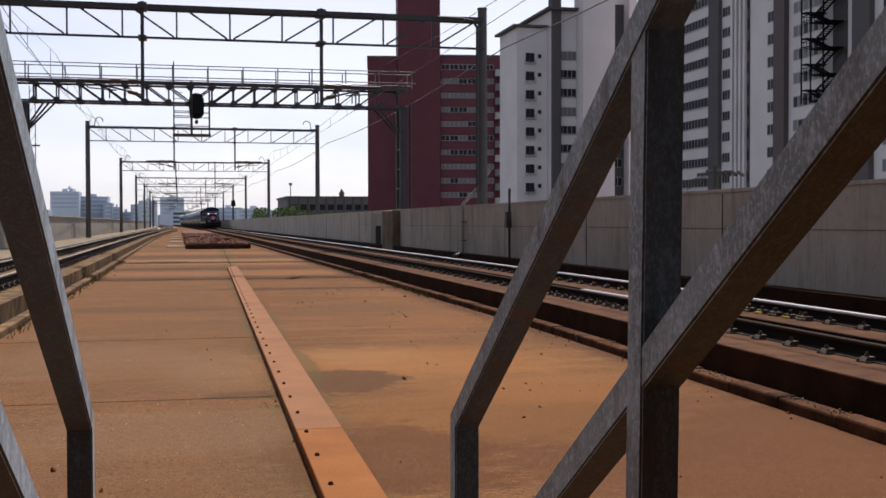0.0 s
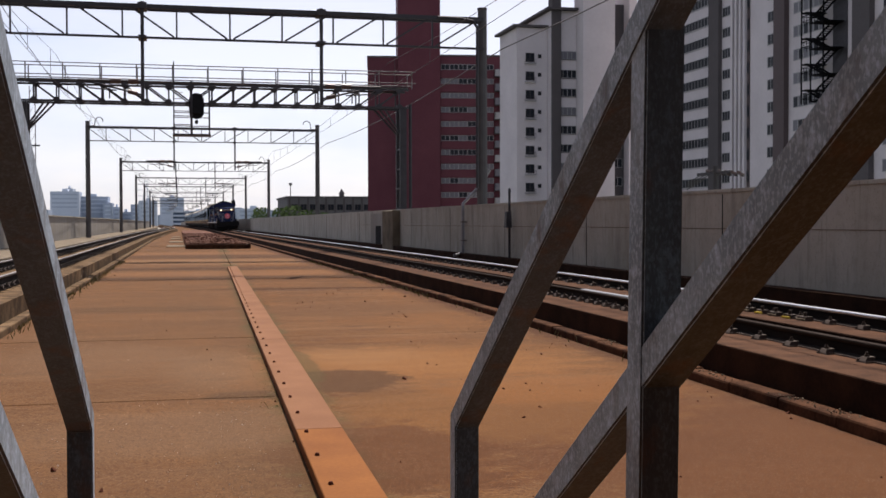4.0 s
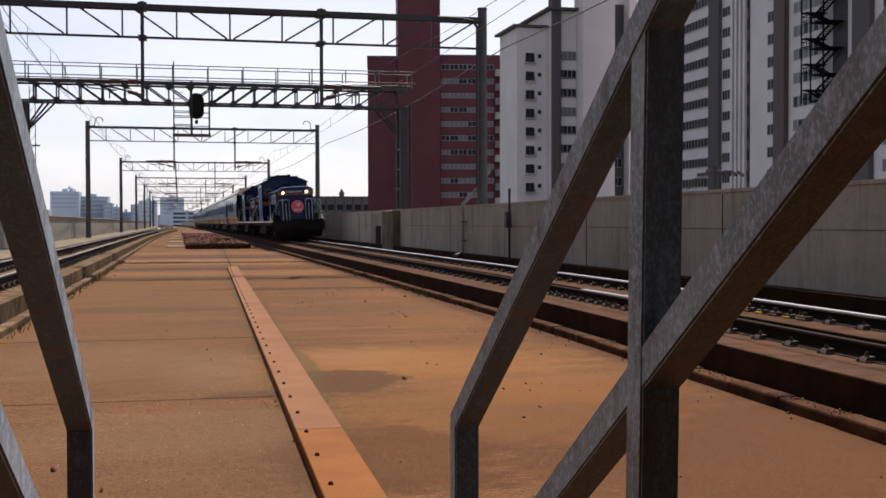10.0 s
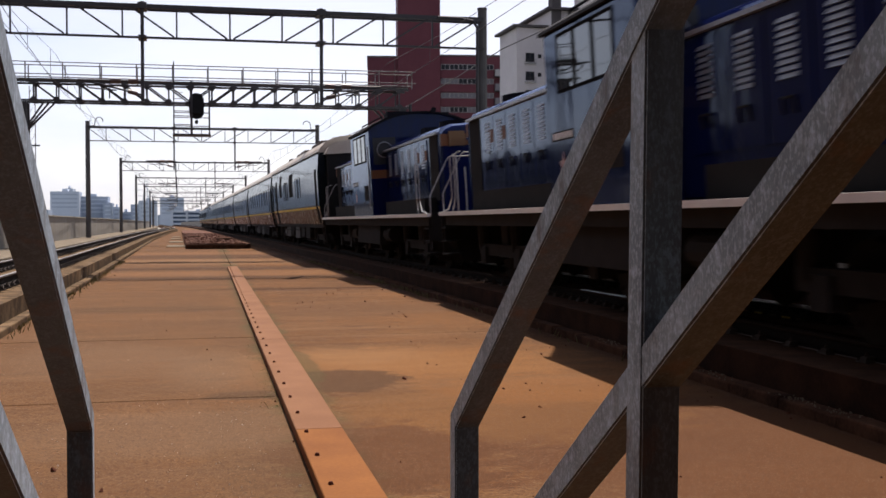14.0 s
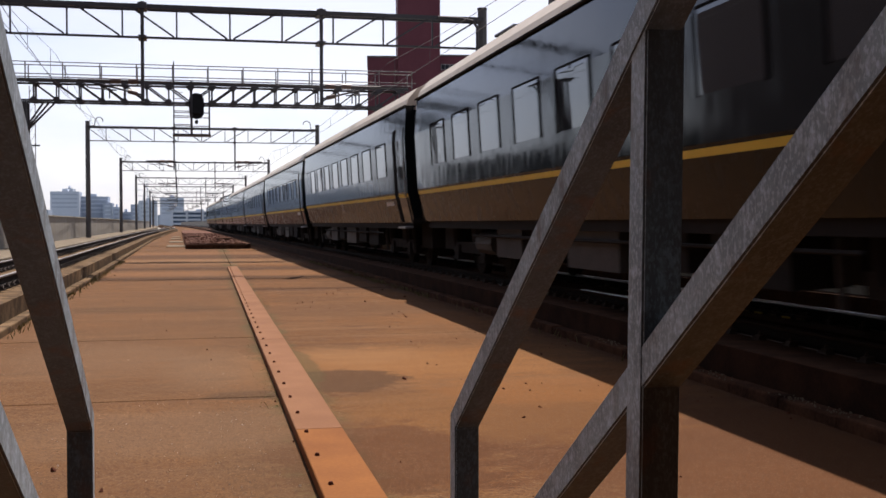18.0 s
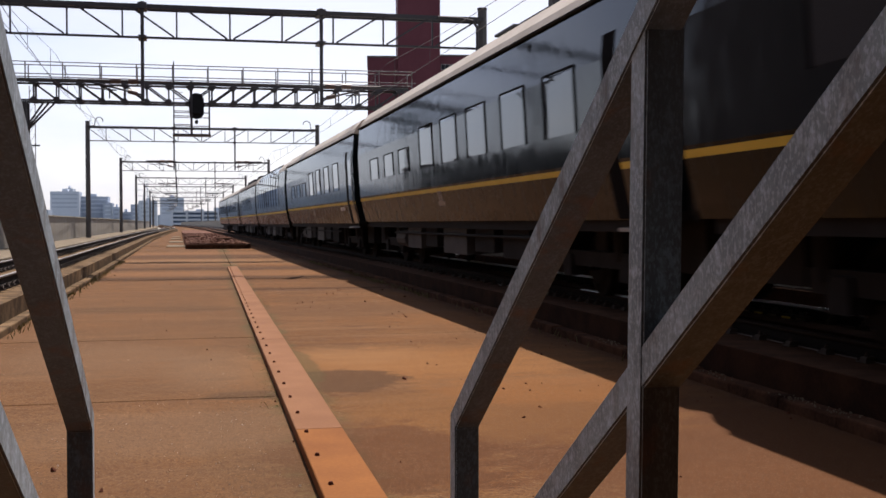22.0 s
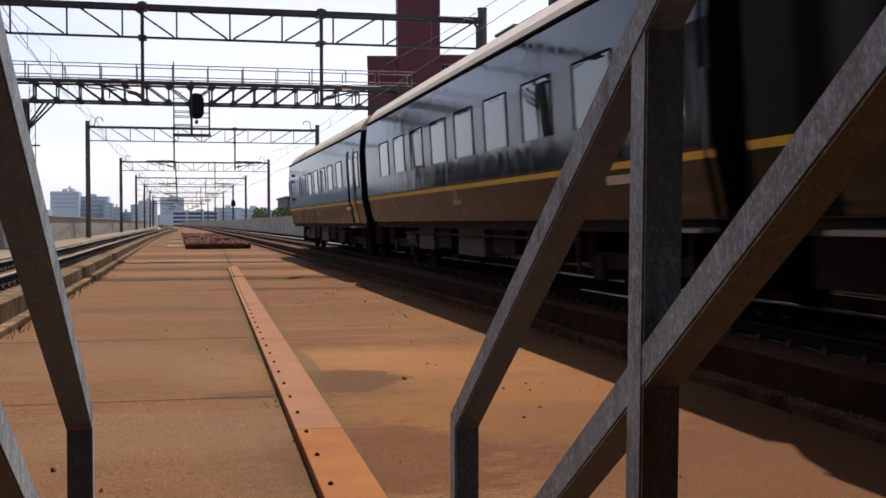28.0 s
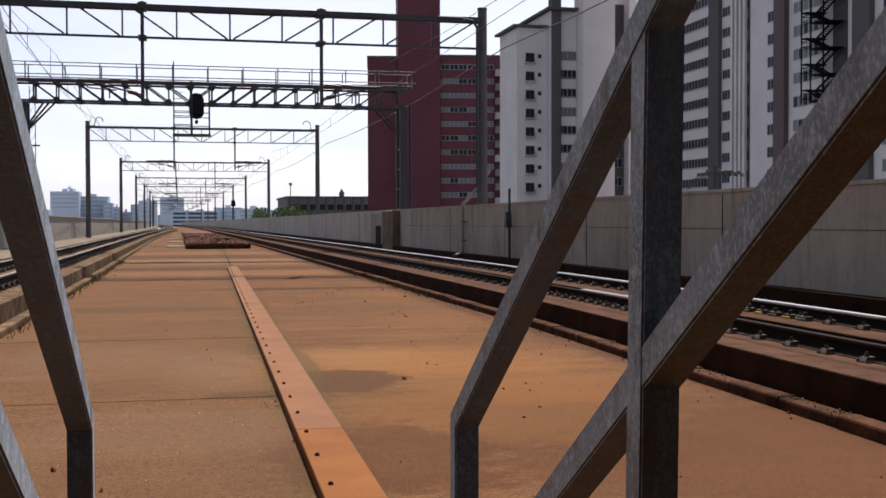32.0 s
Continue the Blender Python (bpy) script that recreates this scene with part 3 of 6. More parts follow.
# kerbs, track beds, rails: one set for each track; the right track is canted towards the slab
CEN_R, CEN_L = 6.40, -3.52
CANT = 3.4
kerb_line = [(0.0, -0.1), (0.17, -0.1), (0.17, 0.09), (0.16, 0.105), (0.012, 0.105), (0.0, 0.09)]
rk = random.Random(17)
for nm, sgn, e in (("right", 1, 4.95), ("left", -1, -2.2)):
    line_ = [(e + sgn * x, z) for x, z in kerb_line][::sgn]
    side_path = bend_right if sgn > 0 else bend_left
    kerb = part("kerb", ribbon(line_, 33.62, 600.0, side_path), M["curb" if sgn > 0 else "pale_bed"])
    tagged(kerb, "low weathered concrete kerb beside the track", "kerb", kind="structure")
    y = -6.0
    while y < 33.0:
        w = 0.89 if sgn > 0 else 1.79
        w = min(w, 33.6 - y)
        dz = rk.uniform(-0.012, 0.008)
        dx = rk.uniform(-0.008, 0.008)
        part("kerb_stone", ribbon([(x + dx, z + dz) for x, z in line_], y + 0.006, y + w - 0.006), M["curb" if sgn > 0 else "pale_bed"], kerb, bevel=0.008)
        y += w
    p0 = e + sgn * 0.19
    tagged(part("track_bed", ribbon(rect(min(p0, p0 + sgn * 3.6), max(p0, p0 + sgn * 3.6), -0.06, 0.06), path=side_path), M["plinth"]), "rust-brown concrete track bed", "track bed", kind="structure")
    for k in (0, 1):
        q = p0 + sgn * (0.02 + 1.30 * k)
        top = 0.35 + (0.067 * k if sgn > 0 else 0.0)
        pl = tagged(part("track_plinth", ribbon(rect(min(q, q + sgn * 0.95), max(q, q + sgn * 0.95), 0.0, top), path=side_path), M["plinth" if sgn > 0 else "pale_bed"]), "weathered concrete plinth under a rail", "plinth", kind="structure")
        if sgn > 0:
            # dust sheet that carries the lit tone of the top in its colour
            part("dust_crust", ribbon(rect(q + 0.012, q + 0.94, top + 0.0005, top + 0.006), path=side_path), M["dust"], pl, "rust dust on the plinth top, its sunlit tone in the colour")


def rail_section(h):
    """Half-round head, web and foot of a rail h high, and its head alone."""
    body = [(-0.0635, 0.0), (0.0635, 0.0), (0.0635, 0.012), (0.012, 0.03), (0.008, h - 0.045), (0.031, h - 0.036), (0.031, h - 0.008), (-0.031, h - 0.008), (-0.031, h - 0.036), (-0.008, h - 0.045), (-0.012, 0.03), (-0.0635, 0.012)]
    head = [(-0.032, h - 0.036), (0.032, h - 0.036), (0.0325, h - 0.014), (0.029, h - 0.006), (0.018, h - 0.001), (0, h), (-0.018, h - 0.001), (-0.029, h - 0.006), (-0.0325, h - 0.014)]
    return body, head


for cen, s, base, h, head_mat in ((CEN_R, -0.567, 0.356, 0.150, "rail_dull"), (CEN_R, 0.567, 0.423, 0.150, "rail_top"), (CEN_L, -0.567, 0.42, 0.18, "rail_mid"), (CEN_L, 0.567, 0.42, 0.18, "rail_mid")):
    body, head = rail_section(h)
    side_path = bend_right if cen > 0 else bend_left
    r = part("rail", ribbon([(cen + s + x, base + z) for x, z in body], path=side_path), M["rail_side"])
    tagged(r, "worn steel running rail on clips", "rail", "rails", "structure")
    part("rail_head", ribbon([(cen + s + x, base + z) for x, z in head], path=side_path), M[head_mat], r, "worn rail head", smooth=True)
    # pale strips paint the highlight along the edges of the foot
    for sx in (-1, 1):
        part("rail_foot", ribbon(rect(*sorted((cen + s + sx * 0.0635, cen + s + sx * 0.0665)), base + 0.001, base + 0.013), path=side_path), M["foot"], r, "rail foot edge with its highlight in the colour")

# rail fastenings: base plate, spring clips and bolts
clip = Mesh().box(-0.155, 0.155, -0.075, 0.075, 0.0, 0.014, 0.004)
for q in (-1, 1):
    clip.hexa([(q * 0.062, -0.055, 0.014), (q * 0.15, -0.055, 0.014), (q * 0.15, 0.055, 0.014), (q * 0.062, 0.055, 0.014), (q * 0.05, -0.045, 0.05), (q * 0.125, -0.045, 0.046), (q * 0.125, 0.045, 0.046), (q * 0.05, 0.045, 0.05)])
    clip.rod((q * 0.10, 0, 0.045), (q * 0.10, 0, 0.066), 0.022, 6).rod((q * 0.10, 0, 0.066), (q * 0.10, 0, 0.085), 0.012, 6)
    clip.rod((q * 0.142, 0.05, 0.014), (q * 0.142, 0.05, 0.03), 0.014, 6)
clip_me = clip.data("rail_clip", M["clip"])
rc = random.Random(8)
for cen, s, base in ((CEN_R, -0.567, 0.356), (CEN_R, 0.567, 0.423), (CEN_L, -0.567, 0.40), (CEN_L, 0.567, 0.40)):
    row = thing("fastening_row", "row of rusty rail clips and base plates", "rail fastening", group="rail fastenings")
    y = 2.0 if cen > 0 else 12.0
    while y < (66 if cen > 0 else 50):
        share("rail_clip", clip_me, row, (cen + s + bend(y), y, base), rc.uniform(-4, 4))
        y += 0.36 if cen > 0 and s < 0 and 13.2 < y < 18.4 else 0.62
    far = Mesh()
    while y < 140:
        x = cen + s + (bend_right(y) if cen > 0 else bend_left(y))
        for q in (-1, 1):
            far.box(x + q * 0.1 - 0.05, x + q * 0.1 + 0.05, y - 0.07, y + 0.07, base - 0.04, base + 0.055, 0.01)
        y += 0.62
    tagged(part("clip_run", far, M["clip"], row), kind="stuff")
# glued rail joint with a bright cover, and yellow-marked fittings on the far rail
joint = thing("rail_joint", "insulated rail joint with a pale steel cover plate", "rail joint")
part("cover", Mesh().box(CEN_R - 0.567 - 0.055, CEN_R - 0.567 + 0.045, 13.1, 15.9, 0.500, 0.513, 0.003), M["silver"], joint, "pale worn steel cover")
for q in (-1, 1):
    part("fishplate", Mesh().box(CEN_R - 0.567 + q * 0.03 - 0.012, CEN_R - 0.567 + q * 0.03 + 0.012, 13.3, 15.6, 0.385, 0.46, 0.004), M["clip"], joint)
fit = thing("rail_fittings", "cluster of yellow-marked clamps beside the far rail", "rail fitting")
for i in range(6):
    y = 11.15 + 0.33 * i
    x = CEN_R + 0.567 - 0.13 + bend(y)
    c = part("clamp", Mesh().box(x - 0.05, x + 0.05, y - 0.09, y + 0.09, 0.423, 0.47, 0.008).rod((x, y, 0.465), (x, y, 0.515), 0.022, 6), M["clip"], fit)
    part("marking", Mesh().box(x - 0.064, x - 0.045, y - 0.085, y + 0.085, 0.426, 0.447), M["gold" if i % 2 else "tan"], c, "worn yellow marking")
# pale crumbs of lime and mortar on the near kerb
lime = Mesh()
for i in range(170):
    y = rk.choice((5.5, 6.4, 7.4, 8.1, 9.6, 11.2, 12.4)) + rk.gauss(0, 0.22)
    x = 4.95 + bend(y) + rk.uniform(0.01, 0.16)
    q = rk.uniform(0.003, 0.011)
    lime.rod((x, y, 0.098), (x + rk.uniform(-q, q), y + rk.uniform(-q, q), 0.106 + q * 0.5), q, 5, q * 0.5)
tagged(part("mortar_crumbs", lime, M["tan"]), "pale crumbs of mortar and lime on the kerb", "debris", kind="stuff")

# parapets
wr = tagged(part("wall_right", ribbon(rect(9.04, 9.30, -0.3, 2.0)), M["wall"]), "streaked grey concrete parapet wall", "wall", kind="structure")
part("coping", ribbon(rect(9.025, 9.32, 2.002, 2.06)), M["wall"], wr)
tagged(part("wall_left", ribbon(rect(-6.9, -6.66, -0.3, 1.86)), M["wall_light"]), "pale concrete parapet wall", "wall", kind="structure")
# the right duct's dark colour stands for the parapet's shadow on it
tagged(part("duct_right", ribbon(rect(8.74, 9.03, -0.05, 0.52)), M["plinth"]), "concrete cable duct along the parapet", "cable duct", kind="structure")
tagged(part("duct_left", ribbon(rect(-6.6, -4.75, -0.05, 0.52)), M["tan"]), "pale concrete walkway along the parapet", "walkway", kind="structure")
wl_ = bpy.data.objects["wall_left"]
part("coping", ribbon(rect(-6.95, -6.6, 1.862, 1.93)), M["wall"], wl_)
y = 11.0
while y < 160:
    part("joint_strip", Mesh().box(9.032 + bend(y), 9.046 + bend(y), y, y + 0.022, 0.46, 1.97), M["under"], wr)
    y += 6.7

part("casting_seam", ribbon(rect(9.034, 9.045, 1.385, 1.392), 8, 60), M["curb"], wr)
# buttress of the signal bridge, dark panel as a recess's shade, and pale panel
part("buttress", Mesh().box(8.72, 9.3, 46.9, 49.4, 0.0, 2.02), M["tan"], wr, bevel=0.03)
part("pale_panel", Mesh().box(9.0, 9.05, 49.6, 54.2, 0.46, 1.93), M["wall_light"], wr)
part("niche", Mesh().box(8.985, 9.01, 51.3, 52.7, 0.5, 1.35), M["under"], wr, "dark panel for the shade of a recess")
pipe = thing("drain_pipe", "galvanised cable pipe bent over the parapet", "pipe")
part("pipe_run", Mesh().pipe([(9.75, 35.3, 3.2), (9.5, 35.4, 2.75), (8.93, 35.6, 2.1), (8.93, 35.6, 0.55), (8.75, 35.4, 0.48), (8.4, 34.6, 0.47)], 0.05, 8), M["silver"], pipe)
part("pipe_strap", Mesh().box(8.86, 9.04, 35.5, 35.7, 1.5, 1.54).box(8.86, 9.04, 35.5, 35.7, 0.9, 0.94), M["galv"], pipe)
tel = thing("telephone_post", "slim dark post with a small equipment box at the parapet", "post")
part("pole", Mesh().rod((8.9, 30.2, 0.46), (8.9, 30.2, 2.35), 0.035, 8), M["steel"], tel)
part("box", Mesh().box(8.78, 8.95, 30.1, 30.32, 1.35, 1.8, 0.02), M["steel"], tel)
part("cap", Mesh().rod((8.9, 30.2, 2.35), (8.9, 30.2, 2.45), 0.05, 8, 0.02), M["steel"], tel)

# raised bed of rubble between the tracks
bed = thing("ballast_bed", "raised bed of rusty brown rubble with a dark edge", "ballast")
part("edge_board", Mesh().box(0.35, 3.95, 66.6, 66.9, 0, 0.24), M["curb"], bed)
heap = Mesh()
rb = random.Random(7)
xs = [0.4 + 0.29 * i for i in range(13)]
yv = [66.95 + 2.0 * j for j in range(60)]
k0 = {}
for j, yy in enumerate(yv):
    for i, xx in enumerate(xs):
        k0[i, j] = len(heap.v)
        heap.v.append((xx + bend(yy), yy, 0.28 + 0.06 * noise.noise((xx * 1.3, yy * 0.7, 1)) + 0.07 * min(1, j / 10) + rb.uniform(-0.02, 0.02)))
for j in range(59):
    for i in range(12):
        heap.f.append((k0[i, j], k0[i + 1, j], k0[i + 1, j + 1], k0[i, j + 1]))
tagged(part("rubble", heap, M["rubble"], bed), kind="stuff")
stones = Mesh()
for i in range(2600):
    yy = 66.95 + 60 * rb.random() ** 1.7
    xx, q = rb.uniform(0.4, 3.85), rb.uniform(0.025, 0.075)
    z0 = 0.26 + 0.07 * min(1, (yy - 66.95) / 20)
    stones.hexa([(xx + bend(yy) + a * q * rb.uniform(0.7, 1.3), yy + b * q * rb.uniform(0.7, 1.5), z0 + c * q * rb.uniform(0.6, 1.5)) for c in (0, 1) for a, b in ((-1, -1), (1, -1), (1, 1), (-1, 1))])
tagged(part("loose_rubble", stones, M["rubble"], bed, "loose rusty stones"), kind="stuff")
part("side_board", ribbon(rect(3.86, 4.05, 0.0, 0.30), 66.92, 150), M["curb"], bed, "dark edging board")
for x0, x1, y0, y1, z in ((2.6, 3.6, 80, 83, 0.45), (0.7, 1.6, 92, 95, 0.46)):
    part("old_sleeper", Mesh().box(x0, x1, y0, y1, 0.2, z, 0.03), M["curb"], bed, "dark discarded timber")
part("bed_core", ribbon(rect(0.36, 3.9, 0, 0.22), 66.92, 185), M["rubble"], bed)


for y, w in ((72.0, 1.15), (89.0, 1.05), (106.0, 0.95), (122.0, 0.9)):
    tagged(part("cover_slab", Mesh().box(-0.78, -0.78 + w, y, y + 4.6, 0.0, 0.05, 0.01), M["tan"]), "small tan concrete cover slab on the ground", "cover slab", "cover slabs")


# ---- overhead line gantries ----
def gantry(y, dx, drop_l, drop_r, panels=10, xl=-5.95, xr=9.5):
    g = thing("line_gantry", "dark steel lattice gantry on concrete poles over the tracks", "gantry", (dx, y, 0), "overhead line gantries")
    for x in (xl, xr):
        p = part("pole", Mesh().rod((x, 0, -1.0), (x, 0, 8.3), 0.175, 14, 0.145), M["pole"], g, "grey spun concrete pole", smooth=False)
        part("pole_cap", Mesh().rod((x, 0, 8.3), (x, 0, 8.36), 0.16, 14), M["steel"], p)
    for nm, z, h in (("top_chord", 7.97, 0.13), ("bottom_chord", 7.04, 0.06)):
        part(nm, Mesh().beam((xl, -0.12, z), (xr, -0.12, z), 0.09, h), M["steel"], g)
        if nm == "top_chord":
            part(nm, Mesh().beam((xl, 0.30, z), (xr, 0.30, z), 0.09, h), M["steel"], g)
    st = 1.573
    for i in range(9):
        x = -4.75 + st * i
        part("upright", Mesh().beam((x, -0.12, 7.04), (x, -0.12, 7.97), 0.05, 0.05), M["steel"], g)
    for i in range(10):
        x = -4.75 + st * (i - 1)
        a, b = ((x + 0.25, 7.93), (x + st - 0.08, 7.08)) if i < 5 else ((x + 0.1, 7.08), (x + st - 0.12, 7.93))
        part("diagonal", Mesh().beam((max(xl, a[0]), -0.12, a[1]), (min(xr, b[0]), -0.12, b[1]), 0.05, 0.05), M["steel"], g)
    for x, z in ((drop_l, 5.12), (drop_r, 5.12)):
        d = part("drop_post", Mesh().beam((x, -0.2, z), (x, -0.2, 8.1), 0.10, 0.10), M["steel"], g)
        part("collar", Mesh().box(x - 0.13, x + 0.13, -0.33, 0.38, 7.88, 8.06), M["steel"], d)
        part("collar", Mesh().box(x - 0.12, x + 0.12, -0.32, 0.36, 7.0, 7.09), M["steel"], d)
    for x, s in ((drop_l, -1), (drop_r, 1)):
        arm = part("cantilever_arm", Mesh().rod((x, -0.2, 5.72), (x + s * 1.85, -0.2, 5.72), 0.04, 8).pipe([(x, -0.2, 5.32), (x + s * 1.25, -0.2, 5.62), (x + s * 1.6, -0.2, 5.70)], 0.03, 6), M["steel"], g)
        for a in (0.12, 0.62):
            part("insulator", Mesh().rod((x + s * a, -0.2, 5.72), (x + s * (a + 0.3), -0.2, 5.72), 0.075, 10), M["insul"], arm)
        part("insulator", Mesh().rod((x + s * 0.15, -0.2, 5.356), (x + s * 0.42, -0.2, 5.42), 0.07, 10), M["insul"], arm)
        part("steady_arm", Mesh().pipe([(x + s * 1.75, -0.2, 5.72), (x + s * 1.55, -0.2, 5.50), (x + s * 0.75, -0.2, 5.44)], 0.022, 6).rod((x + s * 0.95, -0.2, 5.72), (x + s * 0.95, -0.2, 5.2), 0.02, 6), M["steel"], arm)
    for x, s in ((xl, 1), (xr, -1)) if y > 40 else ():
        part("hook_bracket", Mesh().pipe([(x + s * 0.1, 0, 8.05), (x + s * 0.45, 0, 8.05), (x + s * 0.5, 0, 8.45), (x + s * 0.62, 0, 8.62), (x + s * 0.85, 0, 8.62), (x + s * 0.98, 0, 8.5), (x + s * 0.98, 0, 8.35)], 0.028, 6), M["steel"], g)
    return g


for i, y in enumerate((35.3, 79.9, 124.5, 168.0, 208.0, 252.0, 296.0, 340.0, 384.0)):
    gantry(y, bend(y), -1.03 if i == 0 else -0.3, 4.31 if i == 0 else 3.78)
# bent stay of the first gantry
tagged(part("stay_pipe", Mesh().pipe([(8.0, 35.1, 7.98), (8.7, 35.1, 7.98), (9.15, 35.1, 7.9), (9.28, 35.1, 7.7), (9.28, 35.1, 6.0), (9.28, 35.1, 2.6)], 0.045, 8), M["steel"]), "dark bent cable pipe strapped to the pole", "pipe")

# signal bridge with walkway
SB = 48.2
sb = thing("signal_bridge", "heavy dark lattice signal bridge with a railed walkway", "signal gantry", (0, SB, 0))
for dy in (-0.45, 0.45):
    for nm, z, h in (("top_chord", 7.16, 0.08), ("bottom_chord", 6.40, 0.08)):
        part(nm, Mesh().beam((-6.7, dy, z), (9.6, dy, z), 0.08, h), M["steel"], sb)
    for i in range(18):
        x = -5.6 + 0.87 * i
        part("upright", Mesh().beam((x, dy, 6.4), (x, dy, 7.16), 0.055, 0.055), M["steel"], sb)
        a, b = ((x, 7.1), (x + 0.87, 6.45)) if i < 7 else ((x, 6.45), (x + 0.87, 7.1))
        if i < 17:
            part("diagonal", Mesh().beam((a[0], dy, a[1]), (b[0], dy, b[1]), 0.055, 0.055), M["steel"], sb)
        part("gusset", Mesh().prism([(x - 0.15, 7.12), (x - 0.07, 7.02), (x + 0.07, 7.02), (x + 0.15, 7.12), (x + 0.09, 7.21), (x - 0.09, 7.21)], dy - 0.05, dy + 0.05), M["steel"], sb)
        part("gusset", Mesh().prism([(x - 0.15, 6.43), (x - 0.09, 6.35), (x + 0.09, 6.35), (x + 0.15, 6.43), (x + 0.07, 6.54), (x - 0.07, 6.54)], dy - 0.05, dy + 0.05), M["steel"], sb)
part("walkway_grating", Mesh().box(-6.7, 9.6, -0.42, 0.42, 7.24, 7.28), M["steel"], sb)
for dy in (-0.5, 0.5):
    for z in (7.44, 7.92):
        part("handrail", Mesh().rod((-6.7, dy, z), (9.9, dy, z), 0.022, 6), M["galv"], sb)
    for i in range(12):
        x = -5.9 + 1.42 * i
        part("rail_post", Mesh().rod((x, dy, 7.2), (x, dy, 7.92), 0.026, 6), M["galv"], sb)
for x in (-6.0, 9.35):
    leg = part("bridge_leg", Mesh().box(x - 0.14, x + 0.14, -0.5, -0.36, -1, 6.34).box(x - 0.14, x + 0.14, 0.36, 0.5, -1, 6.34), M["steel"], sb)
    for i in range(7):
        z = 0.4 + 0.85 * i
        part("lacing", Mesh().beam((x, -0.43, z), (x, 0.43, z + 0.8), 0.05, 0.05).beam((x - 0.1, -0.45, z), (x - 0.1, 0.45, z), 0.05, 0.05), M["steel"], leg)
    s = 1 if x < 0 else -1
    for j in range(3):
        part("knee_brace", Mesh().beam((x + s * 0.1, -0.4 + 0.4 * j, 5.3), (x + s * (0.8 + 0.15 * j), -0.4 + 0.4 * j, 6.36), 0.07, 0.07), M["steel"], leg)
# power feeder pipe beside the right leg
part("conduit", Mesh().rod((9.75, 0, -1), (9.75, 0, 6.6), 0.07, 8), M["steel"], sb)

sig = thing("railway_signal", "black oval signal head on a hanging cage, seen from behind", "railway signal", (0.72, SB - 0.75, 0))
part("back_board", Mesh().prism([(0.30 * math.cos(t), 6.26 + (0.23 if math.sin(t) > 0 else -0.23) + 0.30 * math.sin(t)) for t in [2 * math.pi * (i + 0.5) / 24 for i in range(24)]], -0.03, 0.03), M["black"], sig)
part("lamp_box", Mesh().box(-0.16, 0.16, -0.22, -0.03, 5.95, 6.55, 0.03), M["black"], sig)
part("lower_lamp", Mesh().rod((0, -0.2, 5.62), (0, 0.08, 5.6), 0.07, 10), M["black"], sig)
part("hanger_post", Mesh().beam((-0.2, 0, 5.12), (-0.2, 0, 7.3), 0.09, 0.09), M["steel"], sig)
for x in (-0.9, 0.52):
    part("cage_post", Mesh().beam((x, 0, 5.12), (x, 0, 8.05 if x < 0 else 7.1), 0.05, 0.05), M["steel"], sig)
    part("cage_post", Mesh().beam((x, 0.7, 5.12), (x, 0.7, 7.1), 0.05, 0.05), M["steel"], sig)
for z in (5.5, 5.85, 6.05):
    part("cage_rail", Mesh().rod((-0.9, 0.7, z), (0.52, 0.7, z), 0.02, 6).rod((-0.9, 0, z), (-0.2, 0, z), 0.02, 6), M["galv"], sig)
part("cage_floor", Mesh().box(-0.95, 0.57, -0.05, 0.75, 5.06, 5.13), M["steel"], sig)
for i in range(5):
    part("rung", Mesh().rod((-0.9, 0.0, 6.3 + 0.25 * i), (-0.55, 0.0, 6.3 + 0.25 * i), 0.015, 6), M["galv"], sig)


# signal head on a far pole, and a guyed mast beyond the left parapet
fp = thing("repeater_signal", "small dark signal head clamped to a far gantry pole", "railway signal", (9.5, 207.7, 0))
part("head", Mesh().box(-0.42, 0.42, -0.35, 0.0, 4.5, 5.6, 0.1), M["black"], fp)
part("equipment_case", Mesh().box(-0.5, 0.5, -0.5, 0.1, 0.0, 1.1, 0.05), M["steel"], fp)
part("clamp", Mesh().box(-0.2, 0.2, -0.02, 0.4, 4.9, 5.05), M["steel"], fp)
mast = thing("lattice_mast", "pale slender lattice mast beyond the parapet", "mast", (-14.2, 120.0, 0))
for q in (-0.27, 0.27):
    part("mast_leg", Mesh().rod((q, 0, GROUND_Z), (q, 0, 15.2), 0.045, 6), M["galv"], mast)
for i in range(24):
    part("rung", Mesh().rod((-0.27, 0, GROUND_Z + 0.5 + i), (0.27, 0, GROUND_Z + 1.5 + i), 0.02, 5), M["galv"], mast)
part("cross_arm", Mesh().box(-0.3, 0.7, -0.06, 0.06, 9.2, 9.35), M["steel"], mast)


# overhead wires: contact wire, messenger and feeders, sagging span by span
def line(name, x, z, r, sag, path=bend, label="thin dark overhead wire"):
    spans = [-9.0, 35.3, 79.9, 122.7, 165.0, 208.0, 252.0, 296.0]
    pts = []
    for a, b in zip(spans, spans[1:]):
        for i in range(6):
            t = i / 6
            y = a + (b - a) * t
            pts.append((x + path(y), y, z - sag * 4 * t * (1 - t)))
    mb = Mesh().pipe(pts, r, 4)
    return tagged(part(name, mb, M["wire"]), label, "wire", "overhead wires")


for cen in (CEN_R, CEN_L):
    side_path = bend_right if cen > 0 else bend_left
    line("contact_wire", cen, 5.68, 0.008, 0.0, side_path)
    m = line("messenger_wire", cen, 6.5, 0.008, 0.55, side_path)
    y = -6.0
    while y < 160:
        t = ((y + 9.0) % 44.0) / 44.0
        part("dropper", Mesh().rod((cen + side_path(y), y, 5.68), (cen + side_path(y), y, 6.5 - 0.55 * 4 * t * (1 - t)), 0.006, 4), M["wire"], m)
        y += 5.0
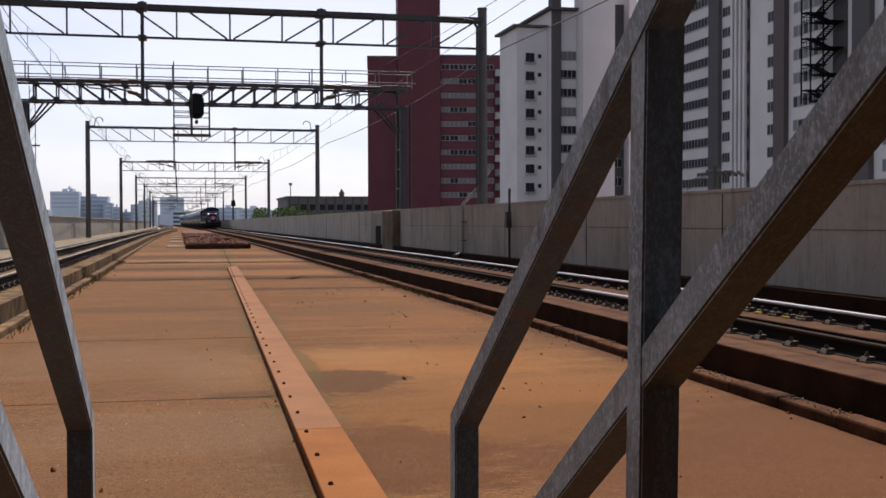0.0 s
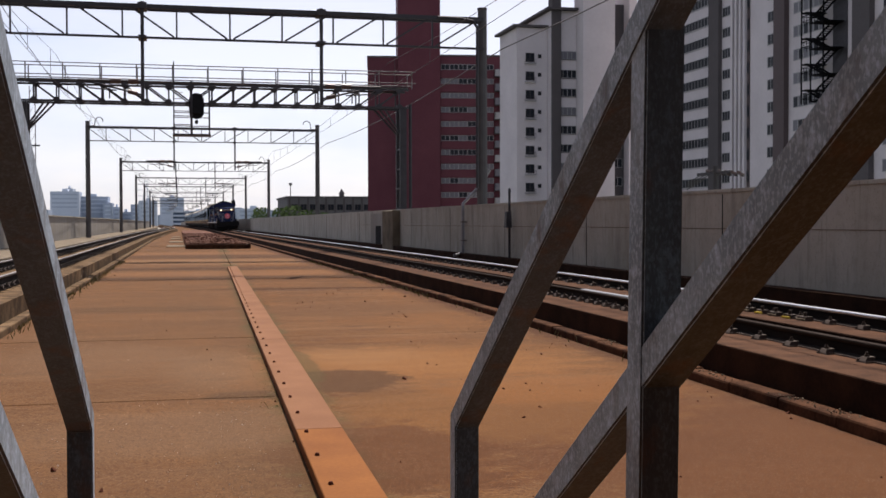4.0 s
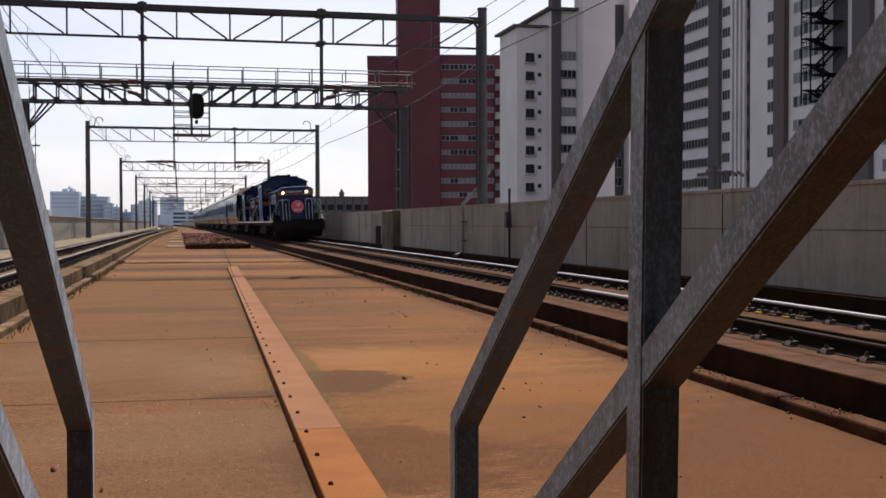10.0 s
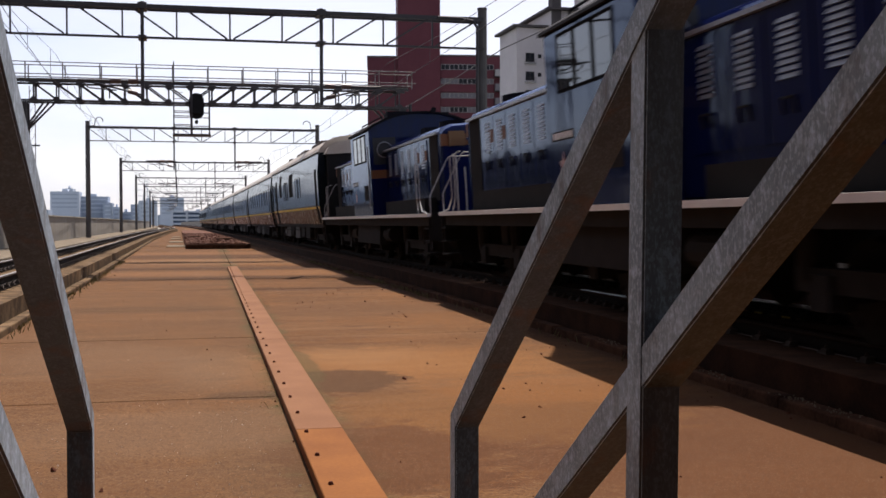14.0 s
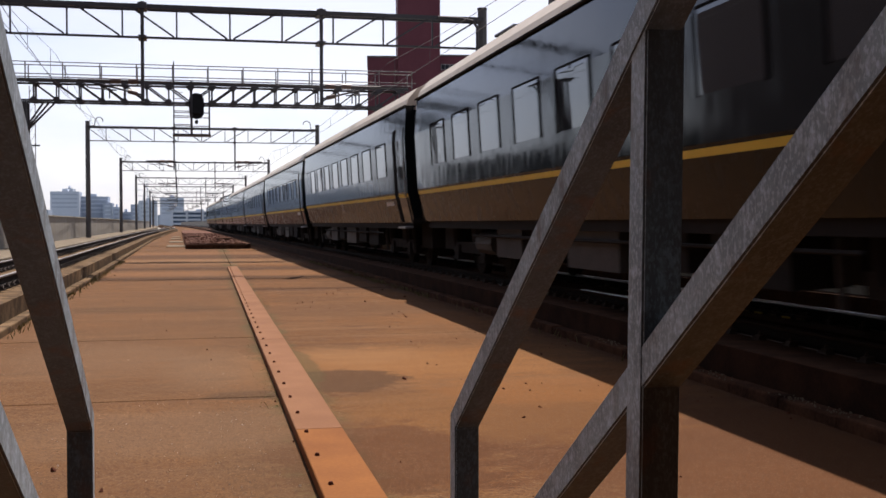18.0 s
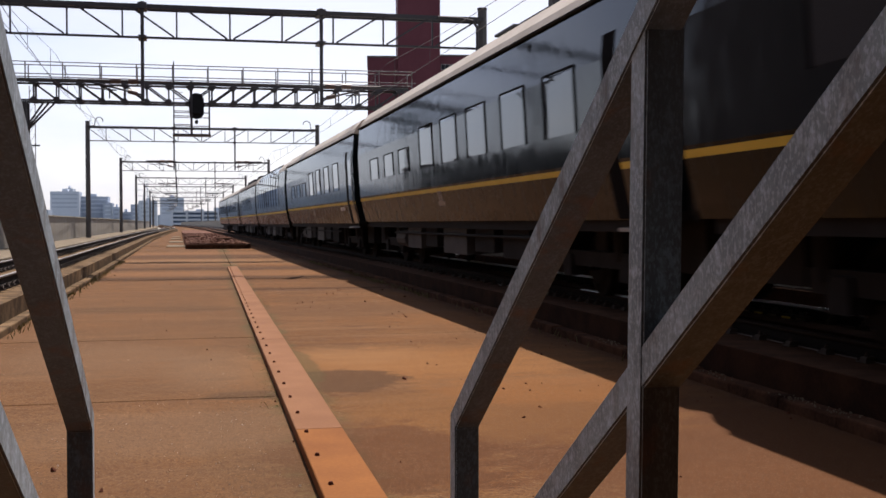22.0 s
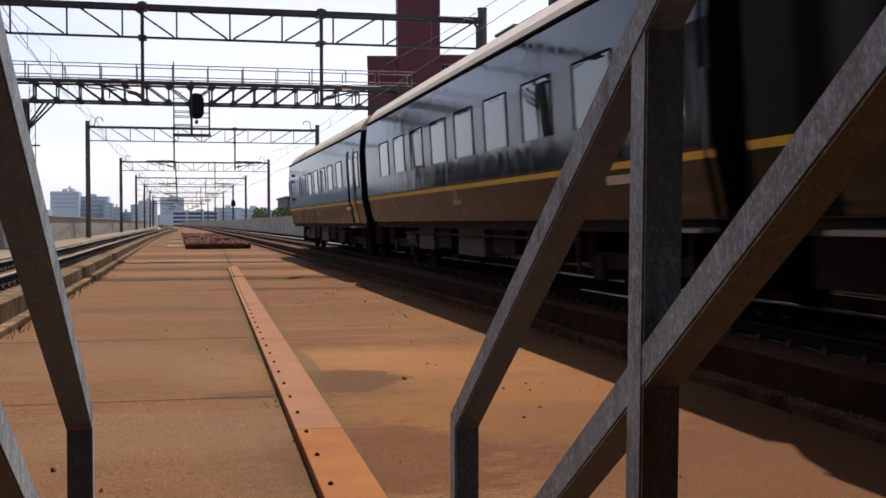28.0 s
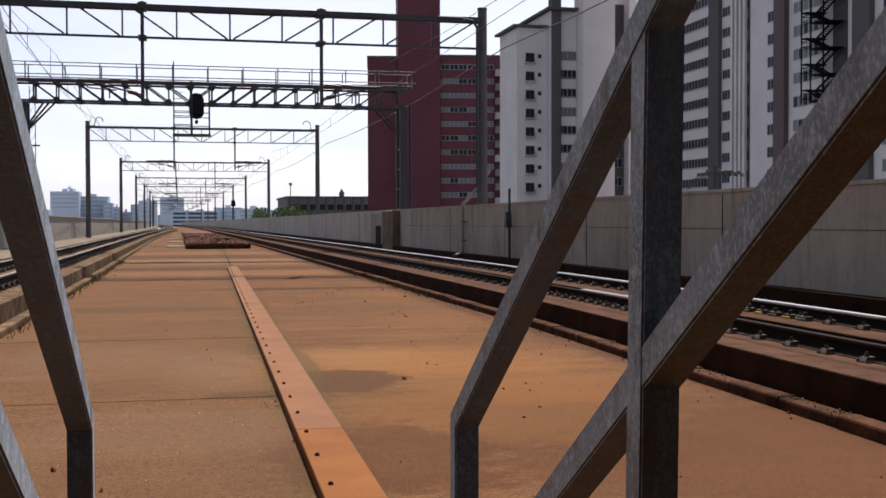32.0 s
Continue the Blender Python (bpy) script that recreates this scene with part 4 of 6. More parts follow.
line("feeder_wire", 10.2, 7.1, 0.02, 0.3)
line("feeder_wire", -5.4, 8.5, 0.016, 0.7)


# ---- steel bracing frames close to the camera ----
def tube(pts, sx, sd):
    """A rectangular hollow tube along points in one upright plane, mitred at its bends."""
    mb = Mesh()
    n = len(pts)
    P = [Vector(p) for p in pts]
    for i, p in enumerate(P):
        d0 = (P[i] - P[i - 1]).normalized() if i else (P[1] - P[0]).normalized()
        d1 = (P[i + 1] - P[i]).normalized() if i < n - 1 else d0
        side = Vector((1, 0, 0))
        t = (d0 + d1).normalized()
        up = side.cross(t).normalized() / max(0.5, t.dot(d0))
        mb.v += [tuple(p + side * a * sx / 2 + up * b * sd / 2) for a, b in ((-1, -1), (1, -1), (1, 1), (-1, 1))]
    for i in range(n - 1):
        for j in range(4):
            a, b = 4 * i + j, 4 * i + (j + 1) % 4
            mb.f.append((a, b, b + 4, a + 4))
    mb.f += [(3, 2, 1, 0), tuple(4 * (n - 1) + j for j in range(4))]
    return mb


def rake(z, k, y0, y1):
    """Centre points of a strut in its frame's plane: height z at y = 2, falling away from the eye at slope k."""
    return [(0, q, z - k * (q - 2.0)) for q in (y0, y1)]


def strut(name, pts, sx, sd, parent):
    """A tube with rolled corners; lower and near faces get the shade-darkened rusty coat."""
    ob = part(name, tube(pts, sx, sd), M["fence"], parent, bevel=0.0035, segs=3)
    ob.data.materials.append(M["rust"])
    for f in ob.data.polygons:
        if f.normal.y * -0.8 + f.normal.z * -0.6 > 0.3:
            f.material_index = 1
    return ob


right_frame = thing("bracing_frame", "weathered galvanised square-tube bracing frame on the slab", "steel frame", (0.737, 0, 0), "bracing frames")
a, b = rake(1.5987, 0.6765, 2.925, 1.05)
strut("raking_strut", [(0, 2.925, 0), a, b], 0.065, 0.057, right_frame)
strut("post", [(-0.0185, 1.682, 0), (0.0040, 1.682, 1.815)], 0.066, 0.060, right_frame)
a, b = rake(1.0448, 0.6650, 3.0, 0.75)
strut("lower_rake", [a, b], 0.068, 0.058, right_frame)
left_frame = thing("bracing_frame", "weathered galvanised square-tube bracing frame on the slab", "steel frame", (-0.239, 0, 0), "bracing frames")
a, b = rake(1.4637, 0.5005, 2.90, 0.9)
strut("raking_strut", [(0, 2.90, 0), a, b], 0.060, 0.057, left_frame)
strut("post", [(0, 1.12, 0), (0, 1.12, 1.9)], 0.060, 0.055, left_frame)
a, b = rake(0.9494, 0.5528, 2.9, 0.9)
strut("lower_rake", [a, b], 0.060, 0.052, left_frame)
for g, ys in ((right_frame, (2.925, 1.682)), (left_frame, (2.90, 1.12))):
    for yy in ys:
        part("foot_plate", Mesh().box(-0.08, 0.08, yy - 0.08, yy + 0.08, 0.006, 0.018), M["fence"], g)
part("bolt_hole", Mesh().rod((0.012, 1.6535, 1.755), (0.012, 1.668, 1.755), 0.006, 10), M["black"], right_frame)

# ---- out of view: canopy, wall and blocks added to darken light and reflections ----
# unseen canopy, put here to keep light off the bracing frames
can = thing("added_canopy", "unseen dark canopy added behind the eye to cut light", "canopy")
part("canopy_roof", Mesh().box(-2.6, 5.0, -60, 0.6, 4.4, 4.6), M["black"], can)
for yy in range(-56, 0, 8):
    for xx in (-1.9, 4.4):
        part("canopy_post", Mesh().beam((xx, yy, 0), (xx, yy, 4.4), 0.2, 0.2), M["steel"], can)
    part("canopy_beam", Mesh().beam((-2.5, yy, 4.3), (4.9, yy, 4.3), 0.15, 0.2), M["steel"], can)
# unseen wall, put here to darken the near tube faces
tagged(part("wall_back", Mesh().box(-2.1, 4.4, -2.3, -2.1, -0.2, 4.4), M["taupe"]), "unseen plain wall added behind the eye to cut light", "wall", kind="structure")
# unseen houses; their heights set the dark band mirrored in the coaches
rl = random.Random(23)
for i in range(11):
    q = -52 - 13 * i
    house = thing("town_building", "hazy grey town building beyond the viaduct", "building", group="town buildings")
    h = 7.5 + 0.7 * i + rl.uniform(-1.5, 2)
    part("wall", Mesh().box(q - 6.3, q + 6.3, 285 - 6 * i, 300 - 6 * i, GROUND_Z, h), M["grey_block"], house)
    part("roof_edge", Mesh().box(q - 6.5, q + 6.5, 284.8 - 6 * i, 300.2 - 6 * i, h, h + 0.5), M["taupe"], house)
    for k in range(4):
        part("window_band", Mesh().box(q - 5, q + 5, 284.9 - 6 * i, 285.0 - 6 * i, h - 2.6 - 3.1 * k, h - 1.2 - 3.1 * k), M["b_glass"], house)
# unseen block, added so that near coach sides mirror something dark
blk = thing("unseen_block", "unseen tall dark block, added for the train's dark reflections", "building")
part("wall", Mesh().box(-34, -13.5, -60, 50, GROUND_Z, 16.0), M["brown_tile"], blk)

# ---- loose grit and weeds ----
rg = random.Random(31)
grit = Mesh()
for i in range(1500):
    y = 4.2 + 24 * rg.random() ** 2.0
    x = rg.uniform(-2.1, 4.85) if rg.random() < 0.75 else SX(y) + rg.choice((-1, 1)) * rg.uniform(0.19, 0.7)
    s = rg.uniform(0.0028, 0.0066) * (1.7 if rg.random() < 0.08 else 1.0)
    h = s * rg.uniform(0.2, 0.45)
    a = rg.uniform(0, 3.1)
    c, d = math.cos(a) * s, math.sin(a) * s
    k = len(grit.v)
    grit.v += [(x + c, y + d, -0.008), (x - d, y + c, -0.008), (x - c, y - d, -0.008), (x + d, y - c, -0.008), (x + c * 0.3, y + d * 0.2, 0.001 + h)]
    grit.f += [(k, k + 1, k + 4), (k + 1, k + 2, k + 4), (k + 2, k + 3, k + 4), (k + 3, k, k + 4)]
tagged(part("grit", grit, M["pebble"]), "scattered loose grit on the slab", "grit", kind="stuff")
dark = Mesh()
for i in range(210):
    y = 4.5 + 36 * rg.random() ** 1.5
    x = rg.uniform(-2.0, 4.8) if i % 3 == 0 else 4.85 - 2.6 * rg.random() ** 2
    s = rg.uniform(0.005, 0.018) * (1.8 if rg.random() < 0.1 else 1.0)
    dark.rod((x, y, -0.006), (x + rg.uniform(-s, s), y + rg.uniform(-s, s), 0.006 + s * 0.5), s, 5, s * 0.4)
tagged(part("debris", dark, M["bolt"]), "dark flakes of dirt and ballast on the slab", "debris", kind="stuff")


def weeds(spots, seed, h):
    rw = random.Random(seed)
    mb = Mesh()
    for x, y, n in spots:
        for i in range(n):
            bx, by = x + rw.gauss(0, 0.07), y + rw.gauss(0, 0.22)
            a, l = rw.uniform(0, 6.28), h * rw.uniform(0.4, 1.1)
            tx, ty = bx + math.cos(a) * l * 0.5, by + math.sin(a) * l * 0.5
            w = 0.006
            k = len(mb.v)
            mb.v += [(bx - w, by, 0.0), (bx + w, by, 0.0), ((bx + tx) / 2 + w, (by + ty) / 2, l * 0.6), ((bx + tx) / 2 - w, (by + ty) / 2, l * 0.6), (tx, ty, l)]
            mb.f += [(k, k + 1, k + 2, k + 3), (k + 3, k + 2, k + 4)]
    return mb


spots = [(4.9 + bend(y), y, rg.choice((0, 0, 0, 0, 1, 4) if y < 21 else (3, 6, 14, 24))) for y in [11 + 0.55 * i + rg.uniform(-0.2, 0.2) for i in range(60)]]
spots += [(-2.16 + bend(y), y, rg.choice((4, 8, 20))) for y in [16 + 0.5 * i + rg.uniform(-0.2, 0.2) for i in range(60)]]
tagged(part("weeds", weeds(spots, 5, 0.09), M["grass"]), "dry weeds along the kerbs", "weeds", kind="stuff")
tufts = Mesh()
tw = weeds([(7.15, 9.3, 60), (7.2, 20.5, 40), (7.2, 27.0, 30), (7.3, 44.0, 40), (7.2, 13.5, 20)], 9, 0.28)
tufts.v = [(x, y, z + 0.3) for x, y, z in tw.v]
tufts.f = tw.f
tagged(part("track_weeds", tufts, M["leaf"]), "small green weeds beside the far rail", "weeds", kind="stuff")

# crumbs of moss hugging the cover strip
moss = Mesh()
for i in range(700):
    y = 9.3 + 15 * rg.random() ** 1.4
    side = rg.choice((-1, 1))
    x = SX(y) + side * (0.178 + 0.16 * rg.random() ** 2.2)
    s, h = rg.uniform(0.004, 0.012), rg.uniform(0.001, 0.004)
    a = rg.uniform(0, 2)
    c, d = math.cos(a) * s, math.sin(a) * s
    k = len(moss.v)
    moss.v += [(x + c, y + d, -0.006), (x - d, y + c, -0.006), (x - c, y - d, -0.006), (x + d, y - c, -0.006), (x + c * 0.5, y + d * 0.5, h), (x - c * 0.5, y - d * 0.5, h * 0.8)]
    moss.f += [(k, k + 1, k + 4), (k + 1, k + 2, k + 5, k + 4), (k + 2, k + 3, k + 5), (k + 3, k, k + 4, k + 5)]
tagged(part("moss", moss, M["moss"]), "crumbs of dull green moss along the cover strip", "moss", kind="stuff")


# ---- buildings beside the line ----
STAIR_Z = 14.0

def pane_unit(w, h, cols, glass, frame_mat):
    """Meshes of a window that faces -y: frame with mullions, and panes set back in it."""
    fr = Mesh()
    t = 0.07
    fr.box(-w / 2, w / 2, -0.06, 0.04, 0, t).box(-w / 2, w / 2, -0.06, 0.04, h - t, h)
    for i in range(cols + 1):
        x = -w / 2 + (w - t) * i / cols
        fr.box(x, x + t, -0.05, 0.04, t, h - t)
    return fr.data("window", frame_mat), Mesh().box(-w / 2 + 0.02, w / 2 - 0.02, -0.012, 0.03, 0.02, h - 0.02).data("pane", glass)


def put_window(meshes, parent, at, turn=0.0):
    w = share("window", meshes[0], parent, at, turn)
    share("pane", meshes[1], w, (0, 0, 0))
    return w


def tower_wall(parent, x0, x1, y0, y1, z1, m, name="wall"):
    return part(name, Mesh().box(x0, x1, y0, y1, GROUND_Z, z1), M[m], parent, bevel=0.06)


# maroon tiled block, turned a little towards the line
red = thing("apartment_block", "maroon tiled apartment block with rows of windows", "building", (34.4, 210, 0))
red.rotation_euler = (0, 0, radians(-9.4))
tower_wall(red, 0.0, 5.6, 0, 14, 32.3, "red_brick")
tower_wall(red, 5.6, 13.5, -1.0, 14, 47.0, "red_brick")
tower_wall(red, 13.5, 32.0, 0, 14, 32.6, "red_brick")
part("roof_edge", Mesh().box(-0.1, 5.6, -0.1, 14.1, 32.3, 32.6), M["taupe"], red)
part("roof_edge", Mesh().box(13.5, 32.0, -0.1, 14.1, 32.6, 32.9), M["taupe"], red)
wa, wb = pane_unit(1.62, 1.02, 2, M["b_glass"], M["b_frame"]), pane_unit(1.62, 1.02, 2, M["curtain"], M["b_frame"])
wa2 = pane_unit(1.5, 1.35, 2, M["b_glass"], M["b_frame"])
rr = random.Random(5)
for i in range(15):
    z = 30.6 - 0.51 - 2.655 * i
    part("balcony_band", Mesh().box(13.55, 23.6, -0.32, -0.002, z - 1.55, z - 0.08), M["red_brick"], red)
    part("sill", Mesh().box(13.55, 23.6, -0.36, -0.1, z - 0.08, z - 0.02), M["taupe"], red)
    for k in range(6):
        put_window(wb if rr.random() < 0.62 else wa, red, (14.5 + 1.66 * k, -0.03, z))
    bal = part("end_balcony", Mesh().box(23.75, 25.3, -1.6, -0.01, z - 1.3, z - 0.05, 0.03), M["curtain"] if i % 3 else M["b_frame"], red, "pale balcony front")
    part("balcony_floor", Mesh().box(23.65, 25.4, -1.7, -0.01, z - 1.42, z - 1.31), M["taupe"], bal)
    part("end_fin", Mesh().box(25.4, 26.2, -1.2, -0.01, z - 0.9, z + 1.2), M["red_brick"], red)

# pale block with a gable towards the line
pale = thing("apartment_block", "pale grey apartment block with stepped eaves and small balconies", "building")
tower_wall(pale, 49.2, 54.0, 163, 172.2, 30.6, "cream")
tower_wall(pale, 54.1, 55.5, 161.0, 163, 37.0, "taupe", "pilaster")
tower_wall(pale, 54.0, 60.0, 161.5, 182, 33.0, "cream")
tower_wall(pale, 58.0, 63.0, 158.5, 162, 42.0, "cream", "stair_tower")
tower_wall(pale, 63.0, 65.0, 160, 182, 34.0, "taupe")
tower_wall(pale, 65.0, 66.3, 158, 182, 40.0, "cream")
part("eave", Mesh().box(48.5, 54.2, 162.4, 172.8, 30.6, 30.95), M["taupe"], pale)
part("eave", Mesh().box(53.2, 59.6, 160.4, 182.5, 33.0, 33.35), M["taupe"], pale)
wc, wd, we = pane_unit(1.35, 1.3, 2, M["b_glass"], M["taupe"]), pane_unit(0.55, 0.6, 1, M["b_glass"], M["taupe"]), pane_unit(2.8, 1.2, 4, M["b_glass"], M["b_frame"])
we2 = pane_unit(2.8, 1.2, 4, M["curtain"], M["b_frame"])
for i in range(13):
    z = 26.16 - 0.65 - 2.77 * i
    put_window(wc, pale, (51.25, 162.97, z))
    put_window(wd, pale, (52.75, 162.97, z + 0.55))
    b = part("balcony_floor", Mesh().box(50.4, 52.1, 162.45, 162.98, z - 0.34, z - 0.24), M["b_frame"], pale)
    bars_ = Mesh().box(50.42, 52.08, 162.46, 162.50, z + 0.32, z + 0.37)
    for k in range(9):
        bars_.box(50.43 + 0.2 * k, 50.46 + 0.2 * k, 162.46, 162.49, z - 0.24, z + 0.32)
    part("balcony_rail", bars_, M["steel"], b)
    put_window(we if (i * 7) % 3 else we2, pale, (56.6, 161.47, z + 0.3))
    part("window_sill", Mesh().box(55.2, 58.0, 161.3, 161.49, z + 0.2, z + 0.28), M["taupe"], pale)
    put_window(wa2, pale, (64.0, 159.97, z + 0.8))

# long slab block parallel to the line
slabb = thing("apartment_block", "tall cream apartment block with strip windows and dark pilasters", "building")
tower_wall(slabb, 67, 82, 84, 150.5, 46.0, "cream")
for y0, y1, m, d in ((132.4, 135.2, "taupe", 0.5), (116.2, 118.6, "brown_tile", 0.6), (100.0, 103.0, "taupe", 0.6)):
    part("pilaster", Mesh().box(67 - d, 67.02, y0, y1, GROUND_Z, 46.2), M[m], slabb)
for k in range(4):
    y = 129.3 - 1.05 * k
    part("rib", Mesh().box(66.55, 67.02, y - 0.5, y, GROUND_Z, 46.1), M["cream"], slabb)
    part("rib_gap", Mesh().box(66.9, 67.01, y - 1.05, y - 0.5, GROUND_Z, 46.0), M["brown_tile"], slabb)
wl1, wl2, wl3 = pane_unit(9.2, 1.2, 10, M["b_glass"], M["b_frame"]), pane_unit(2.1, 1.2, 3, M["b_glass"], M["b_frame"]), pane_unit(2.3, 1.25, 3, M["b_glass"], M["b_frame"])
wl4, wl5 = pane_unit(1.0, 1.25, 1, M["b_glass"], M["b_frame"]), pane_unit(1.0, 1.25, 1, M["curtain"], M["b_frame"])
rw = random.Random(12)
for i in range(19):
    z = 40.93 - 0.62 - 2.61 * i
    put_window(wl1, slabb, (66.97, 140.0, z - 0.3), -90)
    put_window(wl2, slabb, (66.97, 131.1, z), -90)
    put_window(wl3, slabb, (66.97, 119.7, z), -90)
    for k in range(6):
        put_window(wl5 if rw.random() < 0.6 else wl4, slabb, (66.97, 114.6 - 1.03 * k, z + 0.02), -90)
        put_window(wl5 if rw.random() < 0.6 else wl4, slabb, (66.97, 98.0 - 1.03 * k, z), -90)
    for k in range(4):
        part("slot_window", Mesh().box(66.86, 66.905, 128.25 - 1.05 * k, 128.78 - 1.05 * k, z, z + 1.3), M["b_glass"], slabb)
    part("drip_edge", Mesh().box(66.93, 67.01, 135.3, 150.4, z - 0.42, z - 0.36), M["b_frame"], slabb)

stair = thing("fire_escape", "black steel fire escape on the facade", "fire escape")
for i in range(12):
    z = STAIR_Z + 2.72 * i
    part("landing", Mesh().box(64.5, 66.95, 105.2, 107.4, z, z + 0.14), M["seal"], stair)
    rail = Mesh()
    for q in (0.5, 1.05):
        rail.box(64.5, 64.56, 105.2, 109.4, z + q, z + q + 0.06).box(64.5, 66.9, 109.34, 109.4, z + q, z + q + 0.06)
    for j in range(9):
        rail.box(64.5, 64.55, 105.2 + 0.52 * j, 105.25 + 0.52 * j, z, z + 1.05)
    part("guard", rail, M["seal"], stair)
    fl = Mesh().beam((64.7, 105.6, z + 0.1), (64.7, 108.6, z + 1.42), 0.08, 0.22).beam((65.5, 105.6, z + 0.1), (65.5, 108.6, z + 1.42), 0.08, 0.22).beam((65.8, 108.6, z + 1.42), (65.8, 105.6, z + 2.75), 0.08, 0.22).beam((66.6, 108.6, z + 1.42), (66.6, 105.6, z + 2.75), 0.08, 0.22)
    for j in range(8):
        t = (j + 0.5) / 8
        fl.box(64.7, 65.5, 105.5 + 3 * t, 105.8 + 3 * t, z + 0.1 + 1.32 * t, z + 0.15 + 1.32 * t).box(65.8, 66.6, 108.4 - 3 * t, 108.7 - 3 * t, z + 1.42 + 1.32 * t, z + 1.47 + 1.32 * t)
    part("flight", fl, M["seal"], stair)
    part("landing", Mesh().box(64.5, 66.95, 108.4, 109.4, z + 1.36, z + 1.48), M["seal"], stair)
for y in (105.2, 107.6, 109.4):
    part("upright", Mesh().box(64.5, 64.62, y - 0.07, y + 0.07, STAIR_Z, 49.0), M["seal"], stair)
part("back_screen", Mesh().box(66.9, 66.98, 104.6, 107.2, STAIR_Z, 49.0), M["steel"], stair)

# dark low block and far skyline
low = thing("low_building", "dark grey low flat-roofed building", "building")
tower_wall(low, 27.7, 60.0, 300, 330, 8.0, "grey_block")
part("parapet", Mesh().box(27.4, 60.2, 299.7, 330.2, 8.0, 8.5), M["taupe"], low)
part("roof_mast", Mesh().rod((28.6, 300.5, 8.5), (28.6, 300.5, 11.6), 0.12, 6).box(28.2, 29.0, 300.2, 300.8, 11.4, 12.0), M["steel"], low)
part("roof_turret", Mesh().rod((42.5, 303, 8.5), (42.5, 303, 9.3), 0.7, 8).rod((42.5, 303, 9.3), (42.5, 303, 10.6), 0.9, 8, 0.05), M["taupe"], low)
lw = pane_unit(1.6, 1.6, 2, M["b_glass"], M["taupe"])
for i in range(13):
    for z in (1.2, 4.8):
        put_window(lw, low, (29.6 + 2.4 * i, 299.96, z))
    part("pier", Mesh().box(28.1 + 2.4 * i, 28.5 + 2.4 * i, 299.6, 300.0, GROUND_Z, 8.0), M["taupe"], low)

rs = random.Random(11)
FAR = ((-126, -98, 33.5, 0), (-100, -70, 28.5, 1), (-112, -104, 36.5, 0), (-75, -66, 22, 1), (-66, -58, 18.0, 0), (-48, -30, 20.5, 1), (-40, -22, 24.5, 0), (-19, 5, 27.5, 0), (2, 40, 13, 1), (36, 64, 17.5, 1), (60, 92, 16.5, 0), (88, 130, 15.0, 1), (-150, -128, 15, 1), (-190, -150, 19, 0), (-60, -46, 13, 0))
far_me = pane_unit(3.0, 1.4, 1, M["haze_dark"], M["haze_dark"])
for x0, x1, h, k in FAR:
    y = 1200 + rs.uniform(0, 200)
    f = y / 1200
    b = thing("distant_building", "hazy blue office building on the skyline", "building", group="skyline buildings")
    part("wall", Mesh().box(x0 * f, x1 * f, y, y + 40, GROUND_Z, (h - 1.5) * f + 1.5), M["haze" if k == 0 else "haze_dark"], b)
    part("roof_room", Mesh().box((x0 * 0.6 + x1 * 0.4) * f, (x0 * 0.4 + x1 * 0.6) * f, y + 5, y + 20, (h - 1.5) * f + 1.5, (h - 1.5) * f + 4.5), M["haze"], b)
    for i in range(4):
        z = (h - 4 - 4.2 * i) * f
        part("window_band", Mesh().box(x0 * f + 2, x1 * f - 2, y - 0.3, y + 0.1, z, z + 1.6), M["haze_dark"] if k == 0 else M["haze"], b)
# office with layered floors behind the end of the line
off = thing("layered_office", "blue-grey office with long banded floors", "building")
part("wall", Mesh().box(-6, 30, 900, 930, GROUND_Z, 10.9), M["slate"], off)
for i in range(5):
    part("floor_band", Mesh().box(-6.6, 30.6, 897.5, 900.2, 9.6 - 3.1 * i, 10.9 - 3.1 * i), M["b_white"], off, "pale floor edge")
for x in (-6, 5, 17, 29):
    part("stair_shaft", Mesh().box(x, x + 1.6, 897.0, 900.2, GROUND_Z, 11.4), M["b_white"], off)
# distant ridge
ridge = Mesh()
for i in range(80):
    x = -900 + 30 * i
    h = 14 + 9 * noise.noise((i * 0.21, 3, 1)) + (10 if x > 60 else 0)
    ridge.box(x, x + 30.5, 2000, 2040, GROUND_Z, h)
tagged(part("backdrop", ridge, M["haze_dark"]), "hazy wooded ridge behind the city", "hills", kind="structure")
# pylon
pyl = thing("pylon", "pale lattice power pylon far off", "pylon", (-22, 800, 0))
for s in (-1, 1):
    for t in (-1, 1):
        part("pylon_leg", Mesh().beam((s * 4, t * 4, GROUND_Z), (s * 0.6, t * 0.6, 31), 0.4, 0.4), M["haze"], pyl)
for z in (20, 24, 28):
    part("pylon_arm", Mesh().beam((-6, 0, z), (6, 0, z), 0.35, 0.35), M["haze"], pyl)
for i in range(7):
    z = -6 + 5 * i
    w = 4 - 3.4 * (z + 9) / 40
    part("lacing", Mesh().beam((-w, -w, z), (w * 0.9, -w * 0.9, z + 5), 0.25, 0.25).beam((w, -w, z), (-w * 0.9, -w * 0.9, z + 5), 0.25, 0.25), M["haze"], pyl)


